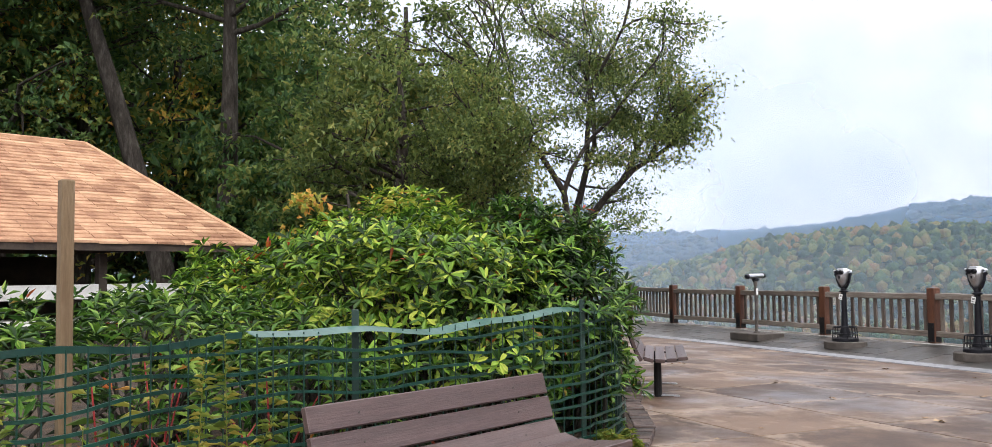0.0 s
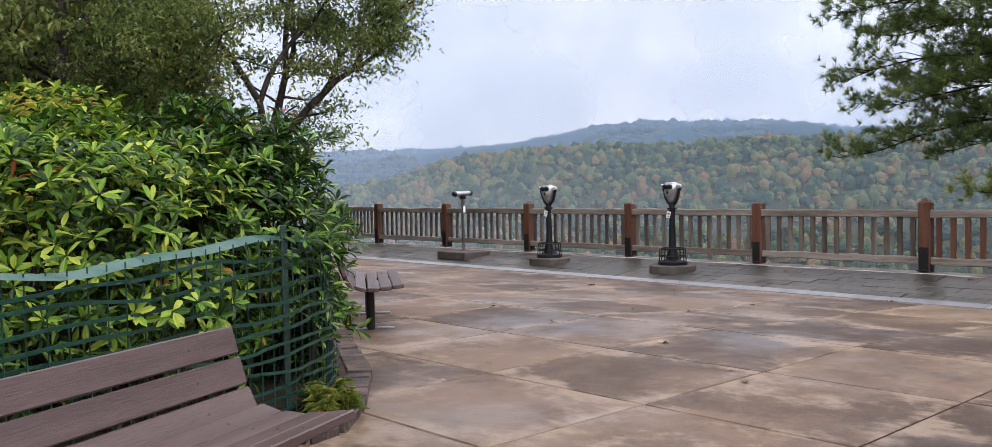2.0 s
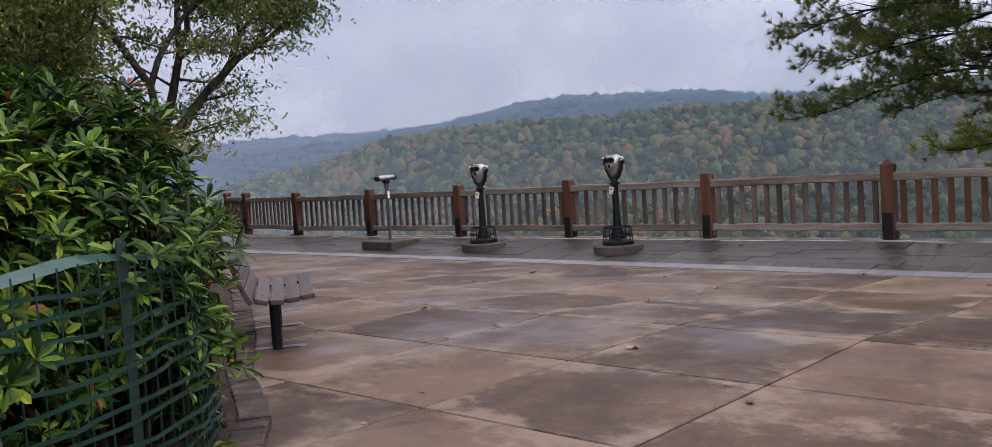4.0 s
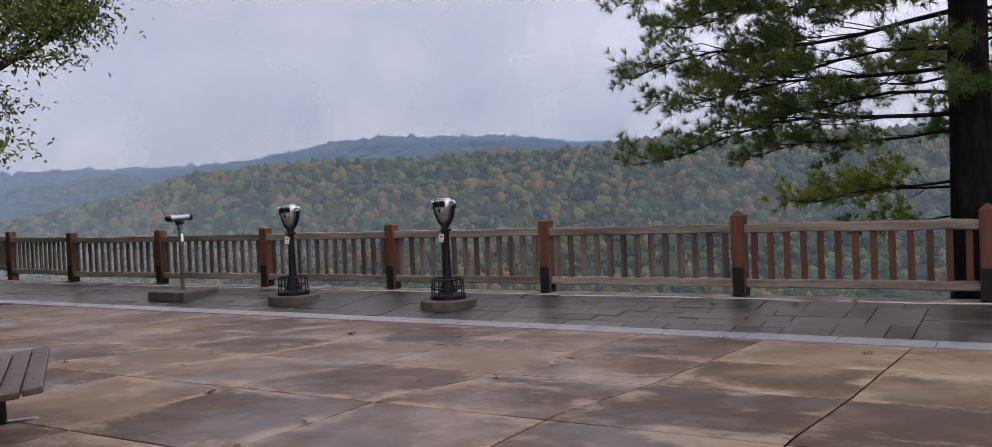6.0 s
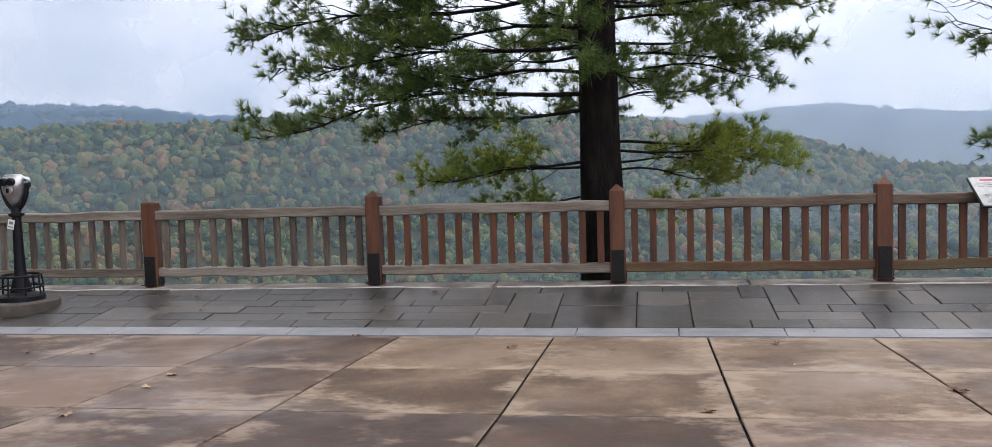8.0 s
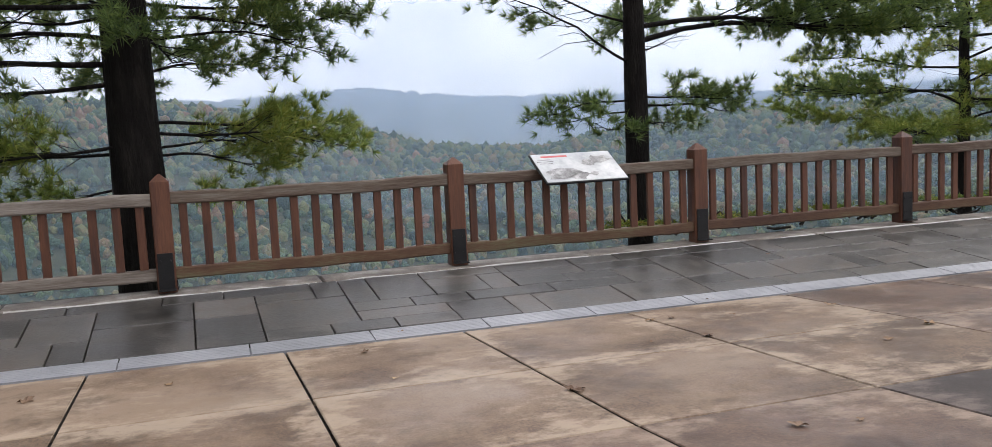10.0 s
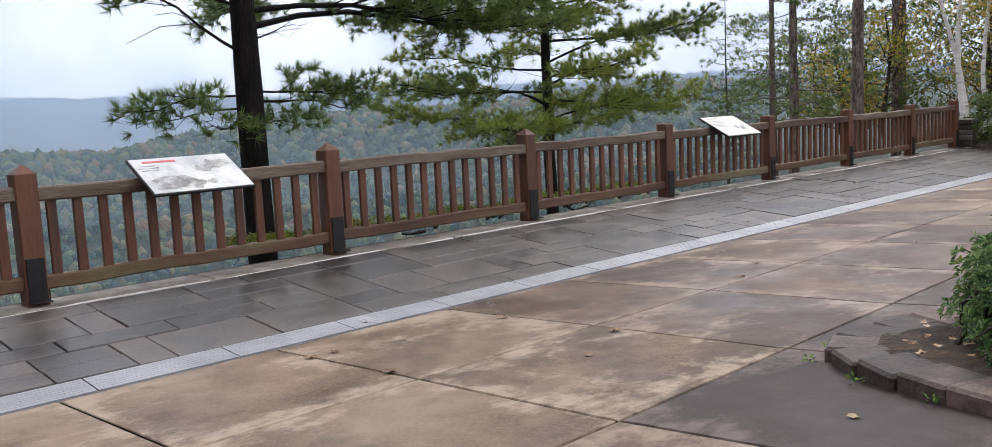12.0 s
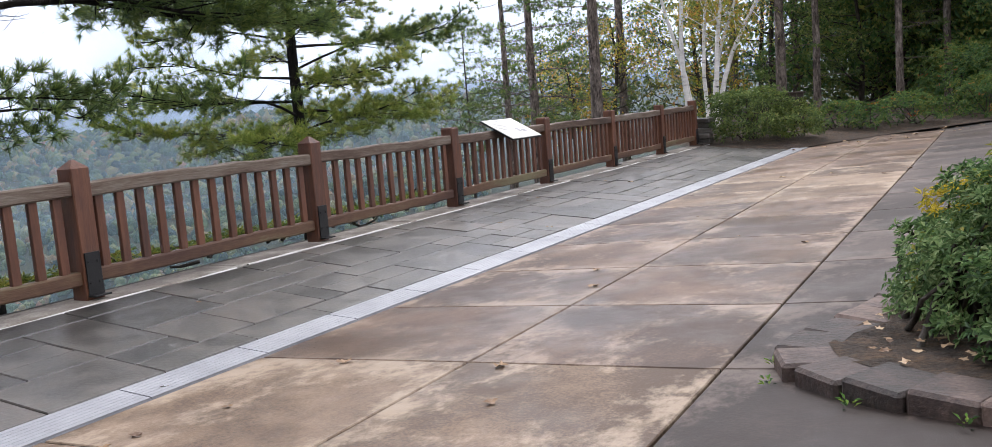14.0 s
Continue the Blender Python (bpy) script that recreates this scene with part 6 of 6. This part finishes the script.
# ---- brick edge of the planting bed ----
edging = thing("bed_edging", Matrix(), "flush worn brick edging along the planting bed", "edging")
EB = finish(box(bmesh.new(), (0, 0, 0), (0.2, 0.12, 0.1), bevel=0.008), "brick", M_BRICK)
for x, y, yaw in along(BED_EDGE[1:11], 0.125):
    if -3 < x < 7:
        part("brick", EB, None, edging, m=pose(x, y, 0.025 + gk.normal(0, 0.006), gk.normal(0, 2), gk.normal(0, 2), yaw + 90 + gk.normal(0, 3)))


# ---- fallen leaves ----
def fallen(x, y, turn, s, seed):
    g = np.random.default_rng(seed)
    bm = bmesh.new()
    c = bm.verts.new((0, 0, 0.004))
    n = 11
    rim = [bm.verts.new((s * (1.0 if k % 2 else 0.55) * math.cos(6.283 * k / n) * (1.3 if k == 0 else 1), s * 0.75 * (1.0 if k % 2 else 0.55) * math.sin(6.283 * k / n), 0.002 + 0.35 * s * g.random() ** 2)) for k in range(n)]
    for k in range(n):
        bm.faces.new((c, rim[k], rim[(k + 1) % n]))
    return solo("fallen_leaf", bm, M_DEADLEAF, "curled brown fallen leaf on the paving", "leaf", m=pose(x, y, level(x) + 0.004, 0, 0, turn), group="leaves on the terrace")


fallen(9.35, 2.14, 30, 0.085, 1)
gl = np.random.default_rng(9)
for k in range(110):
    x, y = gl.uniform(2.5, 13.6), gl.uniform(-15, 14)
    if slab_ok(x, x, y) and not (x < 8.3 and y < -0.2) and not (8.4 < x < 10 and 1.2 < y < 3.2 and k % 2):
        fallen(x, y, gl.uniform(0, 360), gl.uniform(0.03, 0.075), 100 + k)
for k in range(60):
    u = gl.random()
    fallen(11.8 - 5 * u + gl.normal(0, 0.5), -18.5 - 5 * u + gl.normal(0, 0.5), gl.uniform(0, 360), gl.uniform(0.04, 0.09), 300 + k)

for k in range(30):
    u = gl.random() * 6.28
    q = gl.random() ** 0.5
    lf = fallen(7.45 + 0.5 * q * math.cos(u), -1.2 + 0.5 * q * math.sin(u), gl.uniform(0, 360), gl.uniform(0.022, 0.045), 400 + k)
    lf.location.z = 0.07 + 0.03 * gl.random()
for k, (x, y) in enumerate([(8.2, -0.72), (7.8, -0.42), (7.35, -0.22), (8.24, -1.05)]):
    g = np.random.default_rng(430 + k)
    n = 14
    q = g.random(n) * 6.28
    d = np.stack([np.cos(q), np.sin(q), g.uniform(0.2, 1.2, n)], 1)
    v, f = leaf_arrays(np.stack([np.cos(q) * 0.02, np.sin(q) * 0.02, g.uniform(0, 0.04, n)], 1), d, np.tile([0, 0, 1.0], (n, 1)), g.uniform(0.022, 0.045, n), g.uniform(0.011, 0.018, n))
    solo("weed_tuft", numpy_mesh("weed_tuft", v, f, M_RHODO), None, "small green weed growing at the kerb", "weed", m=pose(x, y, level(x)), group="weeds at the kerb")

# ---- channel, sill and stone walk ----
drain = thing("drain_channel", Matrix(), "pale grey slotted drain channel along the terrace", "drain")
bm = bmesh.new()
for k in range(7):
    box(bm, (-0.126 + 0.042 * k, 0, 0), (0.038, 0.988, 0.014))
for s in (-0.48, -0.16, 0.16, 0.48):
    box(bm, (0, s, -0.006), (0.27, 0.022, 0.012))
GR = finish(bm, "grate", M_GRATE)
for k in range(-20, 27):
    part("grate", GR, None, drain, m=pose(warp(11.91, 0.4 + k), 0.4 + k, -0.226, 0, -4.3, -0.8))
part("channel", box(bmesh.new(), (0, 0, 0), (0.3, 47, 0.04)), M_GRATE, drain, "pale channel bed", m=pose(warp(11.91, 3.5), 3.5, -0.262, 0, 0, -0.8))
sill = thing("fence_sill", Matrix(), "worn concrete sill under the fence", "sill", kind="structure")
for k in range(-7, 9):
    ln = 3.03
    part("sill_block", box(bmesh.new(), (0, 0, 0), (0.42, ln, 0.16), bevel=0.015), M_SILL, sill, m=pose(14.06, 1.5 + 3.05 * k, -0.105))
    bm = timber(2.9, 0.02, 0.035, 700 + k, 0.006)
    part("mortar_line", bm, M_MORTAR, sill, "broken pale mortar line", m=pose(13.8, 1.5 + 3.05 * k, -0.035))

walk_floor = thing("stone_walk", Matrix(), "grey bluestone flags of random size along the fence", "paving", kind="structure")
gq = np.random.default_rng(15)
U = 1.7 / 6
for c, r, w, h in ashlar(6, 162, gq):
    x0, x1 = 12.09 + c * U, 12.09 + (c + w) * U
    y0, y1 = -19.2 + r * U, -19.2 + (r + h) * U
    xm, ym, e, q = (x0 + x1) / 2, (y0 + y1) / 2, 0.0042 + 0.002 * gq.random(), 0.005
    rise_ = gq.normal(0, 0.003)
    V = []
    for inset, dz in ((e + q, 0.0), (e, -0.007), (e, -0.04)):
        V += [(warp(x, y) - xm, y - ym, level(x) - level(xm) + dz) for x, y in ((x0 + inset, y0 + inset), (x1 - inset, y0 + inset), (x1 - inset, y1 - inset), (x0 + inset, y1 - inset))]
    F = [(0, 1, 2, 3)] + [(a + 4, (a + 1) % 4 + 4, (a + 1) % 4, a) for a in range(4)] + [(a + 8, (a + 1) % 4 + 8, (a + 1) % 4 + 4, a + 4) for a in range(4)]
    part("flagstone", grid_mesh("flagstone", V, F, M_FLAG), None, walk_floor, m=pose(xm, ym, level(xm) + rise_))

SLABS = {}
for i, (xa, xb) in enumerate(zip(SLAB_X, SLAB_X[1:])):
    for j, (ya, yb) in enumerate(zip(SLAB_Y, SLAB_Y[1:])):
        ym = (ya + yb) / 2
        if ym < -24 or ym > 30 or not slab_ok(xa, xb, ym) or ((xa + xb) / 2 < 7.2 and -10 < ym < -0.4):
            continue
        mt = M_DARKSLAB if xb < 8.7 and ym < 0.6 else (M_PALE if xa > 8.4 and (-1.2 < ym < 7 or -13.2 < ym < -9) else M_SLAB)
        skew = ym if xa > 10 else None
        key = (i, mt.name, round(yb - ya, 3), skew)
        if key not in SLABS:
            SLABS[key] = slab_mesh(xa, xb, yb - ya, mt, skew)
        part("slab", SLABS[key], None, floor_terrace, m=pose((xa + xb) / 2, ym, 0.0))
